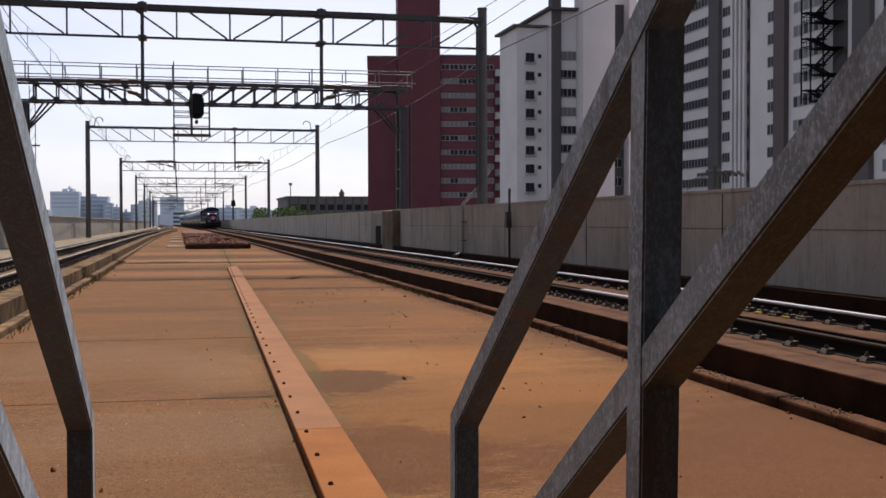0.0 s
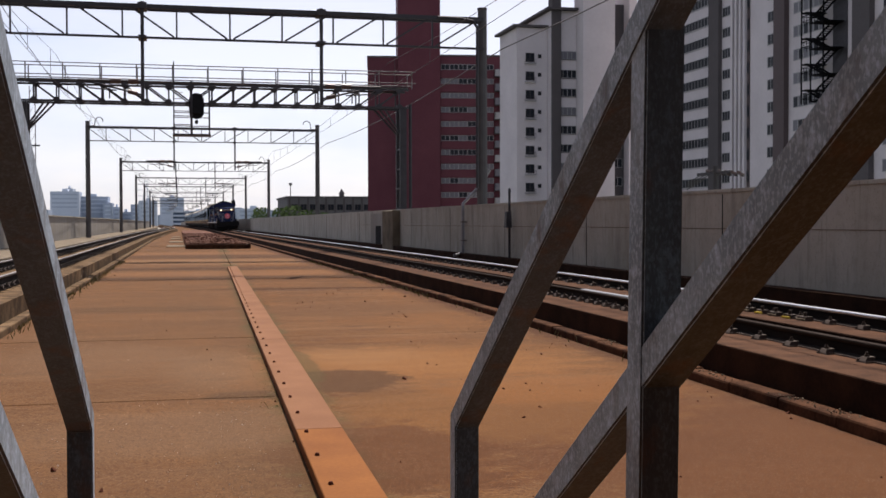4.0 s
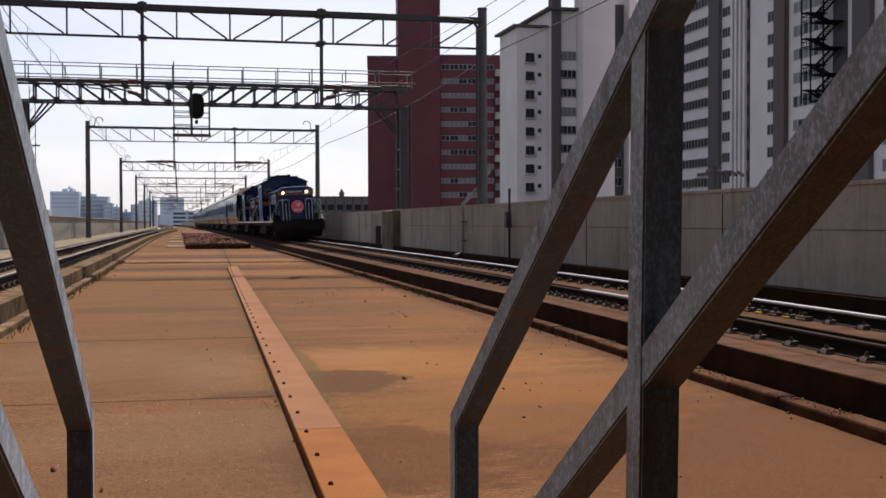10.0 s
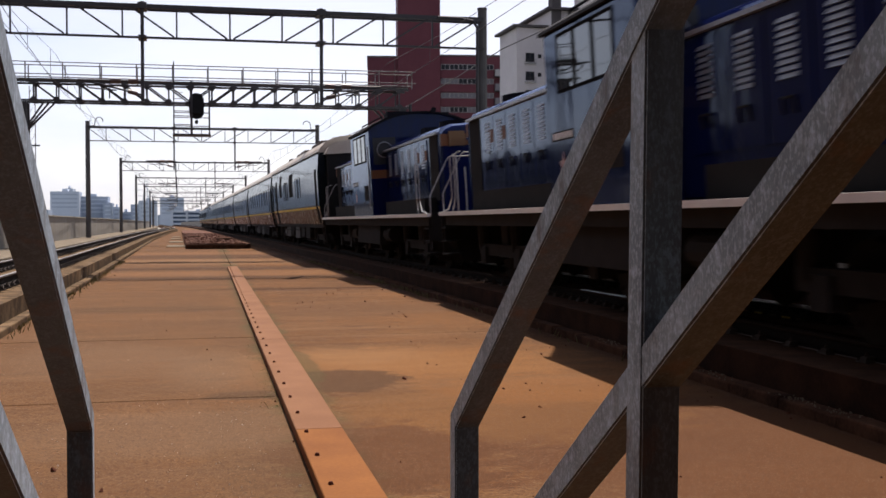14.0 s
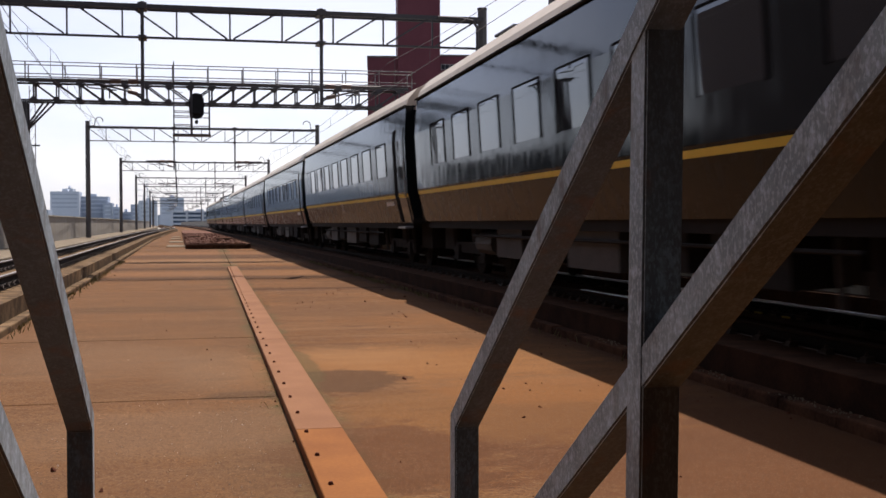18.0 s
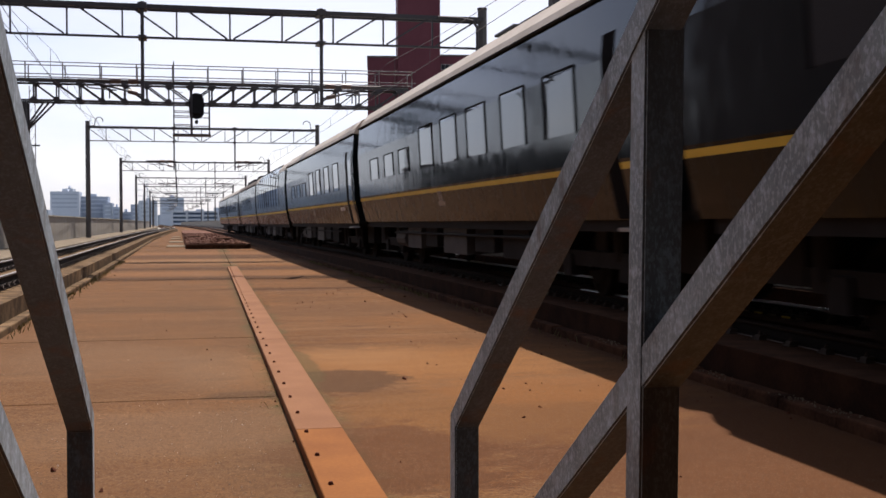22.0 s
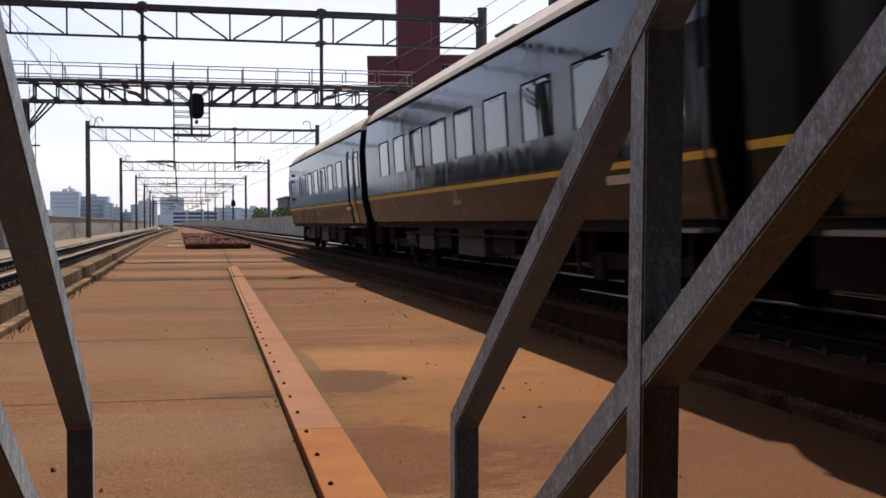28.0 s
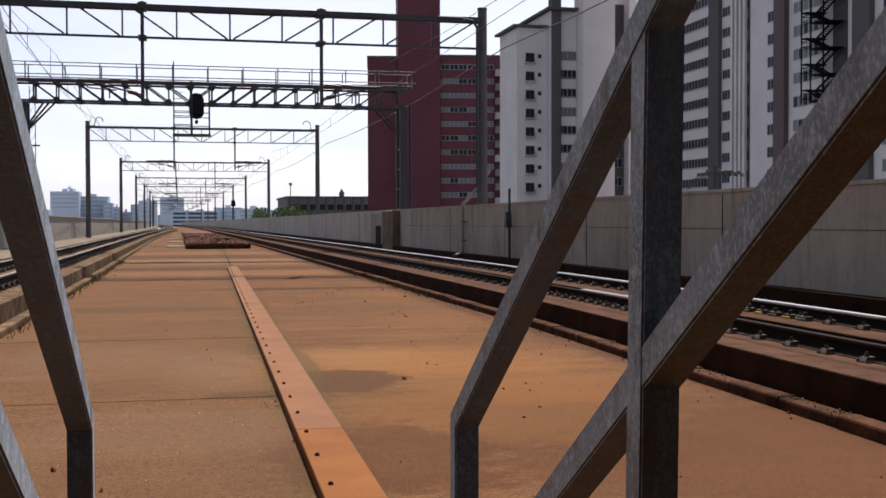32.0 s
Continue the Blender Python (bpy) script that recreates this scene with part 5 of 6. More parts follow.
# ---- shrubs and trees behind the right parapet ----
def tree(x, y, base, h, r, seed):
    rt = random.Random(seed)
    g = thing("tree", "dense green summer tree behind the parapet", "tree", (x, y, base), "trees")
    tr = Mesh().rod((0, 0, 0), (0.1, 0, h * 0.5), 0.18, 8, 0.10)
    for i in range(5):
        a = 2 * math.pi * i / 5
        tr.rod((0.05, 0, h * (0.35 + 0.05 * i)), (math.cos(a) * r * 0.6, math.sin(a) * r * 0.6, h * (0.6 + 0.06 * i)), 0.06, 5, 0.02)
    part("trunk", tr, M["bark"], g)
    cr = Mesh()
    for i in range(900):
        a, q = rt.uniform(0, 6.283), rt.random() ** 0.5
        zz = rt.uniform(0.28, 1.0)
        prof = r * (math.sin(math.pi * (zz - 0.2) / 0.9) ** 0.6) * (0.75 + 0.35 * noise.noise((math.cos(a) * 2, math.sin(a) * 2, zz * 4 + seed)))
        c = Vector((math.cos(a) * prof * q, math.sin(a) * prof * q, zz * h))
        s = rt.uniform(0.12, 0.26)
        u = Vector((rt.gauss(0, 1), rt.gauss(0, 1), rt.gauss(0, 1))).normalized()
        v = u.orthogonal().normalized()
        k = len(cr.v)
        cr.v += [tuple(c + u * s), tuple(c + v * s * 0.7), tuple(c - u * s), tuple(c - v * s * 0.7)]
        cr.f.append((k, k + 1, k + 2, k + 3))
    tagged(part("crown", cr, M["leaf"], g), kind="stuff")


for i, (px, py, h, r) in enumerate(((13.0, 150, 12.4, 2.4), (15.0, 156, 12.8, 2.8), (17.5, 160, 12.3, 2.6), (12.0, 172, 12.8, 2.6), (20.5, 168, 12.0, 2.5), (23.5, 176, 11.7, 2.6), (12.8, 190, 12.6, 2.4))):
    tree(px, py, GROUND_Z, h, r, i + 1)


# ---- branch-line pole top behind the right parapet ----
dp = thing("power_pole", "dark power pole with slanting insulator strings behind the parapet", "pole", (12.0, 24.0, 0))
part("pole", Mesh().rod((0, 0, GROUND_Z), (0, 0, 2.78), 0.09, 10, 0.07), M["pole"], dp)
part("cross_arm", Mesh().beam((0, -0.75, 2.62), (0, 0.9, 2.62), 0.07, 0.07), M["steel"], dp)
for i in range(6):
    y0 = -1.35 + 0.30 * i
    ins = part("insulator", Mesh().rod((0, y0, 2.50 + 0.02 * i), (0, y0 + 0.34, 2.62 + 0.012 * i), 0.018, 6), M["wire"], dp)
    sheds = Mesh()
    for k in range(4):
        f = 0.2 + 0.2 * k
        sheds.rod((0, y0 + 0.34 * f - 0.012, 2.50 + 0.02 * i + 0.115 * f), (0, y0 + 0.34 * f + 0.012, 2.505 + 0.02 * i + 0.115 * f), 0.04, 8)
    part("shed", sheds, M["insul"], ins)
for i in range(4):
    part("jumper", Mesh().pipe([(0, 0.2 + 0.1 * i, 2.70 - 0.06 * i), (0, 0.8 + 0.1 * i, 2.60 - 0.07 * i), (0, 1.5, 2.44 - 0.05 * i)], 0.012, 5), M["wire"], dp)


# ---- the train ----
SEAT = -0.15


def bogie(parent, y, axles, wheel_r, name="bogie"):
    """Side frames, springs and turning wheelsets. Returns the wheelsets."""
    # the last box is filler that stops light between the wheels
    b = part(name, Mesh().box(-1.06, -0.94, y - 1.55, y + 1.55, 0.30, 0.50).box(0.94, 1.06, y - 1.55, y + 1.55, 0.30, 0.50).box(-1.0, 1.0, y - 0.2, y + 0.2, 0.32, 0.84).box(-0.48, 0.48, y - 1.5, y + 1.5, 0.08, 0.55), M["under"], parent)
    sets = []
    for a in axles:
        for s in (-1, 1):
            part("axle_box", Mesh().box(s * 1.0 - 0.13, s * 1.0 + 0.13, y + a - 0.17, y + a + 0.17, 0.16, 0.45, 0.03), M["under"], b)
            part("spring", Mesh().rod((s * 1.0, y + a + 0.3, 0.4), (s * 1.0, y + a + 0.3, 0.85), 0.11, 8), M["under"], b)
        w = new("wheelset", wheelset_mesh(wheel_r))
        w.parent = b
        w.location = (0, y + a, wheel_r + SEAT)
        sets.append((w, wheel_r))
    return sets


WHEEL_ME = {}


def wheelset_mesh(r):
    if r not in WHEEL_ME:
        mb = Mesh().rod((-0.8, 0, 0), (0.8, 0, 0), 0.08, 10)
        for s in (-1, 1):
            mb.rod((s * 0.51, 0, 0), (s * 0.535, 0, 0), r + 0.025, 28).rod((s * 0.535, 0, 0), (s * 0.64, 0, 0), r, 28).rod((s * 0.64, 0, 0), (s * 0.66, 0, 0), r * 0.62, 20)
            for i in range(4):
                t = math.pi / 2 * i
                mb.rod((s * 0.655, math.cos(t) * r * 0.75, math.sin(t) * r * 0.75), (s * 0.67, math.cos(t) * r * 0.75, math.sin(t) * r * 0.75), 0.03, 6)
        WHEEL_ME[r] = mb.data("wheelset", M["under"])
    return WHEEL_ME[r]


def coupler(parent, y, s):
    c = part("coupler", Mesh().box(-0.1, 0.1, min(y, y + s * 0.42), max(y, y + s * 0.42), 0.76, 0.98).box(-0.17, 0.17, min(y + s * 0.3, y + s * 0.48), max(y + s * 0.3, y + s * 0.48), 0.72, 1.02, 0.02), M["under"], parent)
    part("brake_hose", Mesh().pipe([(0.35, y, 0.8), (0.38, y + s * 0.15, 0.62), (0.35, y + s * 0.25, 0.5)], 0.03, 6), M["black"], parent)
    return c


def bars(parent, x, y, z, n, w, h, gap, m, label, along="x", thick=0.006):
    """A line of plain bars in place of characters."""
    for i in range(n):
        o = i * (w + gap)
        if along == "x":
            mb = Mesh().box(x + o, x + o + w, y - thick, y + 0.002, z, z + h)
        else:
            mb = side_strip(-1, y + o, y + o + w, z, z + h, -0.001, thick)
        part("character_bar", mb, m, parent, label)


def shell(profile, y0, y1):
    return Mesh().prism(profile, y0, y1)


def locomotive(name_label, lit):
    """A blue diesel with a cab amidships and a long hood at each end; its front faces -y."""
    g = thing("diesel_locomotive", name_label, "locomotive", group="locomotives")
    L = 8.65
    fr = part("underframe", Mesh().box(-1.38, 1.38, -L, L, 0.84, 1.06), M["under"], g, "grimy black underframe")
    for s in (-1, 1):
        part("running_board", Mesh().box(min(s * 1.385, s * 1.475), max(s * 1.385, s * 1.475), -L, L, 1.03, 1.10), M["white"], g, "white-edged running board")
    part("deck_plate", Mesh().box(-1.38, 1.38, -L + 0.01, L - 0.01, 1.062, 1.10), M["under"], g)
    hood = [(-0.97, 1.10), (0.97, 1.10), (0.97, 2.72), (0.90, 2.86), (0.72, 2.93), (0.0, 2.96), (-0.72, 2.93), (-0.90, 2.86), (-0.97, 2.72)]
    for s in (-1, 1):
        y0, y1 = sorted((s * 1.62, s * 7.85))
        h = part("hood", shell(hood, y0, y1), M["blue"], g, "deep blue engine hood", bevel=0.02)
        # louvred doors with handles down each side
        for sx in (-1, 1):
            for i in range(6):
                ya = s * (2.0 + 0.8 * i)
                ya, yb = sorted((ya, ya + s * 0.76))
                d = part("hood_door", Mesh().box(min(sx * 0.968, sx * 0.99), max(sx * 0.968, sx * 0.99), ya, yb, 1.55, 2.68), M["blue"], h, "louvred hood door")
                lv = Mesh()
                for k in range(9):
                    z = 2.08 + 0.06 * k
                    lv.hexa([(sx * 0.99, ya + 0.22, z), (sx * 0.99, yb - 0.22, z), (sx * 1.012, yb - 0.22, z), (sx * 1.012, ya + 0.22, z), (sx * 0.99, ya + 0.22, z + 0.04), (sx * 0.99, yb - 0.22, z + 0.04), (sx * 0.993, yb - 0.22, z + 0.03), (sx * 0.993, ya + 0.22, z + 0.03)])
                part("louvre", lv, M["silver"], d)
                if i >= 4:
                    part("door_band", Mesh().box(min(sx * 0.988, sx * 0.993), max(sx * 0.988, sx * 0.993), ya, ya + 0.2, 2.24, 2.46), M["orange"], d, "dull orange band")
                part("door_handle", Mesh().pipe([(sx * 1.0, ya + 0.28, 1.78), (sx * 1.02, ya + 0.28, 1.92), (sx * 1.02, yb - 0.28, 1.92), (sx * 1.0, yb - 0.28, 1.78)], 0.014, 6), M["black"], d)
            part("sill_box", Mesh().box(min(sx * 0.98, sx * 1.25), max(sx * 0.98, sx * 1.25), y0 + 0.4, y1 - 1.2, 1.10, 1.42), M["under"], h)
            part("radiator_grille", Mesh().box(min(sx * 0.968, sx * 0.98), max(sx * 0.968, sx * 0.98), min(s * 7.0, s * 7.78), max(s * 7.0, s * 7.78), 1.35, 2.75), M["under"], h, "dark radiator grille")
            # overhanging hood edge; its silver stands for the highlights along it
            part("gutter_rail", Mesh().box(min(sx * 0.93, sx * 1.03), max(sx * 0.93, sx * 1.03), y0, y1, 2.73, 2.775), M["silver"], h)
        part("radiator_fan", Mesh().rod((0, s * 6.6, 2.95), (0, s * 6.6, 3.08), 0.62, 20), M["dark_roof"], h)
        part("exhaust", Mesh().box(-0.3, 0.3, s * 3.2 - 0.25, s * 3.2 + 0.25, 2.95, 3.2, 0.03), M["dark_roof"], h)
        part("roof_walk", Mesh().box(-0.5, 0.5, min(s * 2.0, s * 6.0), max(s * 2.0, s * 6.0), 2.96, 3.0), M["dark_roof"], h)
        # nose
        yn = s * 7.85
        nose = Mesh()
        sl = s * 0.14
        nose.v = [(x, yn, z) for x, z in hood] + [(x * 0.97, yn + s * 0.30 - sl * max(0, (z - 2.2)) * 0.4, z - (0.06 if z > 2.8 else 0)) for x, z in hood]
        n = len(hood)
        nose.f = [(i, (i + 1) % n, n + (i + 1) % n, n + i) for i in range(n)] + [tuple(range(n)), tuple(range(n, 2 * n))]
        no = part("nose", nose, M["blue"], g, "deep blue hood nose", bevel=0.03)
        yf = s * 8.15
        lo, hi = sorted((yf - s * 0.05, yf + s * 0.012))
        part("nose_band", Mesh().box(-0.96, 0.96, min(s * 8.0, s * 8.135), max(s * 8.0, s * 8.135), 2.47, 2.71), M["orange"], no, "dull orange band")
        part("number_panel", Mesh().box(-0.44, 0.44, lo, hi, 2.56, 2.74), M["blue"], no)
        for sx in (-1, 1):
            hl = part("headlamp", Mesh().box(sx * 0.645 - 0.17, sx * 0.645 + 0.17, lo, hi + (0.02 if s > 0 else 0), 2.46, 2.76).box(sx * 0.645 - 0.17, sx * 0.645 + 0.17, lo - (0.02 if s < 0 else 0), hi, 2.46, 2.76), M["chrome"], no, "square headlamp in a bright bezel")
            yl = s * 8.17
            part("lens", Mesh().rod((sx * 0.645 - 0.06, yl, 2.60), (sx * 0.645 - 0.06, yl + s * 0.025, 2.60), 0.07, 16), M["lamp"] if s < 0 and lit else M["chrome"], hl, "lit headlamp lens" if s < 0 and lit else "unlit headlamp lens")
            part("tail_lamp", Mesh().rod((sx * 0.72, yf, 1.72), (sx * 0.72, yf + s * 0.06, 1.72), 0.05, 12), M["seal"], no)
            # handrails of the end platform
            x1, x2, x3 = sx * 0.45, sx * 0.98, sx * 1.38
            part("handrail", Mesh().pipe([(x1, s * 8.6, 1.1), (x1, s * 8.6, 2.16), (x1 + sx * 0.05, s * 8.6, 2.22), (x2 - sx * 0.05, s * 8.6, 2.22), (x2 + sx * 0.012, s * 8.6, 2.16), (x3, s * 8.6, 1.45), (x3, s * 8.6, 0.92)], 0.012, 8), M["rail_white"], g, "white tubular handrail")
            part("handrail", Mesh().pipe([(sx * 0.62, s * 8.6, 1.1), (sx * 0.62, s * 8.6, 2.0)], 0.016, 8).pipe([(sx * 0.80, s * 8.6, 1.1), (sx * 0.80, s * 8.6, 2.22)], 0.018, 8), M["rail_white"], g, "white tubular handrail")
            part("side_handrail", Mesh().pipe([(sx * 1.42, s * 8.5, 1.1), (sx * 1.42, s * 7.95, 1.15), (sx * 1.40, s * 7.7, 1.35), (sx * 1.40, s * 7.7, 2.1), (sx * 1.2, s * 7.7, 2.2)], 0.012, 8), M["rail_white"], g, "white tubular handrail")
            part("side_handrail", Mesh().pipe([(sx * 1.42, s * 7.6, 1.1), (sx * 1.40, s * 7.4, 1.35), (sx * 1.40, s * 7.4, 2.15)], 0.012, 8), M["rail_white"], g, "white tubular handrail")
            for k in range(3):
                part("step", Mesh().box(min(sx * 1.15, sx * 1.45), max(sx * 1.15, sx * 1.45), min(s * 8.2, s * 8.62), max(s * 8.2, s * 8.62), 0.28 + 0.25 * k, 0.31 + 0.25 * k), M["under"], g)
            part("step_stile", Mesh().box(sx * 1.42 - 0.015, sx * 1.42 + 0.015, min(s * 8.58, s * 8.62), max(s * 8.58, s * 8.62), 0.28, 1.0), M["under"], g)
        bars(no, -0.40, yf - (0.018 if s < 0 else -0.02), 2.60, 8, 0.045, 0.10, 0.055, M["white"], "")
        part("buffer_beam", Mesh().box(-1.40, 1.40, min(s * 8.5, s * 8.66), max(s * 8.5, s * 8.66), 0.55, 1.06), M["under"], g)
        part("snow_plough", Mesh().hexa([(-1.25, s * 8.45, 0.12), (1.25, s * 8.45, 0.12), (1.1, s * 8.35, 0.12), (-1.1, s * 8.35, 0.12), (-1.3, s * 8.75, 0.52), (1.3, s * 8.75, 0.52), (1.2, s * 8.5, 0.55), (-1.2, s * 8.5, 0.55)]), M["under"], g)
        coupler(g, s * 8.62, s)
    # cab amidships: straight sides, wide arched top
    arch = [(1.37, 3.34), (1.20, 3.45), (0.90, 3.58), (0.55, 3.68), (0.2, 3.72), (-0.2, 3.72), (-0.55, 3.68), (-0.90, 3.58), (-1.20, 3.45), (-1.37, 3.34)]
    cabp = [(-1.38, 1.10), (1.38, 1.10), (1.38, 3.30)] + arch + [(-1.38, 3.30)]
    cab = part("cab", shell(cabp, -1.6, 1.6), M["blue"], g, "deep blue driver's cab")
    cap = [(1.43, 3.33)] + [(x * 1.035, z + 0.035) for x, z in arch] + [(-1.43, 3.33)] + [(x * 0.99, z - 0.01) for x, z in arch][::-1]
    part("cab_roof", shell(cap, -1.72, 1.72), M["dark_roof"], cab, "dark rounded cab roof")
    part("roof_dome", Mesh().box(-0.5, 0.5, -0.7, 0.9, 3.70, 3.86, 0.08), M["dark_roof"], cab)
    part("roof_hatch", Mesh().box(-0.85, -0.3, -1.5, -1.0, 3.56, 3.80, 0.04), M["dark_roof"], cab)
    part("roof_hatch", Mesh().box(0.3, 0.9, -1.4, -0.8, 3.52, 3.74, 0.04), M["dark_roof"], cab)
    part("whistle", Mesh().rod((-0.1, 1.2, 3.70), (-0.1, 1.2, 3.95), 0.09, 8), M["dark_roof"], cab)
    part("roof_rail", Mesh().pipe([(-1.0, -1.6, 3.56), (-1.0, -1.6, 3.66), (-1.0, 1.6, 3.66), (-1.0, 1.6, 3.56)], 0.02, 6), M["dark_roof"], cab)
    part("aerial", Mesh().rod((0.5, 0.9, 3.68), (0.5, 0.9, 4.0), 0.02, 6), M["dark_roof"], cab)
    part("horn", Mesh().rod((0.3, -1.75, 3.76), (0.3, -2.05, 3.76), 0.03, 8, 0.07), M["dark_roof"], cab)
    for ya, yb in ((-1.612, -1.59), (1.59, 1.612)):
        part("cab_band", Mesh().box(-1.375, 1.375, ya, yb, 2.06, 2.28), M["orange"], cab, "dull orange band")
    for sx in (-1, 1):
        xa, xb = sorted((sx * 1.37, sx * 1.388))
        for yc in (-0.62, 0.06, 0.74):
            w = part("cab_side_window", Mesh().box(xa, xb, yc - 0.29, yc + 0.29, 2.56, 3.22), M["glass"], cab)
            part("window_frame", Mesh().box(xa - 0.006, xb + 0.006, yc - 0.33, yc + 0.33, 3.22, 3.26).box(xa - 0.006, xb + 0.006, yc - 0.33, yc + 0.33, 2.52, 2.56).box(xa - 0.006, xb + 0.006, yc - 0.33, yc - 0.29, 2.56, 3.22).box(xa - 0.006, xb + 0.006, yc + 0.29, yc + 0.33, 2.56, 3.22), M["seal"], w)
        part("cab_panel", Mesh().box(xa, xb, -1.45, 1.45, 1.35, 2.42), M["blue"], cab)
        part("cab_panel_louvre", Mesh().box(min(sx * 1.386, sx * 1.396), max(sx * 1.386, sx * 1.396), -1.1, -0.5, 1.5, 1.9), M["under"], cab)
        plate = part("number_plate", Mesh().box(min(sx * 1.386, sx * 1.394), max(sx * 1.386, sx * 1.394), 0.55, 1.4, 1.93, 2.05), M["under"], cab)
        for k in range(8):
            part("character_bar", Mesh().box(min(sx * 1.393, sx * 1.398), max(sx * 1.393, sx * 1.398), 0.58 + 0.1 * k, 0.65 + 0.1 * k, 1.95, 2.03), M["white"], plate)
        pts = [(math.sin(math.pi * k / 5) * (0.17 if k % 2 == 0 else 0.07), math.cos(math.pi * k / 5) * (0.17 if k % 2 == 0 else 0.07)) for k in range(10)]
        star = Mesh()
        star.v = [(sx * 1.388, 1.0 + a, 1.62 + b) for a, b in pts] + [(sx * 1.394, 1.0 + a, 1.62 + b) for a, b in pts]
        star.f = [tuple(range(10)), tuple(range(10, 20))] + [(k, (k + 1) % 10, 10 + (k + 1) % 10, 10 + k) for k in range(10)]
        part("star_emblem", star, M["pale_pink"], cab, "pale star emblem")
        part("cab_handrail", Mesh().pipe([(sx * 1.44, -1.66, 1.3), (sx * 1.44, -1.66, 2.9)], 0.02, 8), M["silver"], cab)
        for s in (-1, 1):
            ya, yb = sorted((s * 1.59, s * 1.612))
            w = part("cab_end_window", Mesh().box(sx * 0.98 - 0.30, sx * 0.98 + 0.30, ya, yb, 2.42, 3.12), M["dim_glass"], cab)
            ring = Mesh()
            for k in range(24):
                t0, t1 = 2 * math.pi * k / 24, 2 * math.pi * (k + 1) / 24
                ring.rod((sx * 0.98 + 0.2 * math.cos(t0), s * 1.62, 2.80 + 0.2 * math.sin(t0)), (sx * 0.98 + 0.2 * math.cos(t1), s * 1.62, 2.80 + 0.2 * math.sin(t1)), 0.014, 5)
            part("spinner_ring", ring, M["silver"], w, "round clear-view screen ring")
    for sx in (-1, 1):
        part("fuel_tank", Mesh().box(min(sx * 0.55, sx * 1.3), max(sx * 0.55, sx * 1.3), -1.9, 1.9, 0.35, 0.84, 0.04), M["under"], g)
        for s in (-1, 1):
            part("air_tank", Mesh().rod((sx * 1.1, s * 2.3, 0.6), (sx * 1.1, s * 3.1, 0.6), 0.18, 12), M["under"], g)
    sets = bogie(g, -5.6, (-1.1, 1.1), 0.43) + bogie(g, 0.0, (-0.9, 0.9), 0.43, "centre_bogie") + bogie(g, 5.6, (-1.1, 1.1), 0.43)
    return g, sets


BODY = [(-1.33, 0.92), (1.33, 0.92), (1.45, 1.60), (1.45, 2.75), (1.36, 3.47), (-1.36, 3.47), (-1.45, 2.75), (-1.45, 1.60)]
ROOF = [(1.36, 3.47), (1.29, 3.63), (1.08, 3.85), (0.6, 4.01), (0, 4.06), (-0.6, 4.01), (-1.08, 3.85), (-1.29, 3.63), (-1.36, 3.47)]
SIDE = [(0.92, 1.33), (1.60, 1.45), (2.75, 1.45), (3.47, 1.36), (3.63, 1.29), (3.85, 1.08)]


def side_x(z):
    """Half width of a coach body at height z."""
    for (za, xa), (zb, xb) in zip(SIDE, SIDE[1:]):
        if z <= zb:
            return xa + (xb - xa) * (z - za) / (zb - za)
    return SIDE[-1][1]


def side_strip(sx, y0, y1, z0, z1, out, thick):
    """A thin sheet that follows the body side from z0 to z1."""
    zs = [z0] + [z for z, x in SIDE if z0 < z < z1] + [z1]
    mb = Mesh()
    for z in zs:
        x = side_x(z)
        for o in (out, out + thick):
            mb.v += [(sx * (x + o), y0, z), (sx * (x + o), y1, z)]
    for i in range(len(zs) - 1):
        k = 4 * i
        mb.f += [(k, k + 1, k + 5, k + 4), (k + 2, k + 6, k + 7, k + 3), (k, k + 4, k + 6, k + 2), (k + 1, k + 3, k + 7, k + 5)]
    n = 4 * (len(zs) - 1)
    mb.f += [(0, 2, 3, 1), (n, n + 1, n + 3, n + 2)]
    return mb


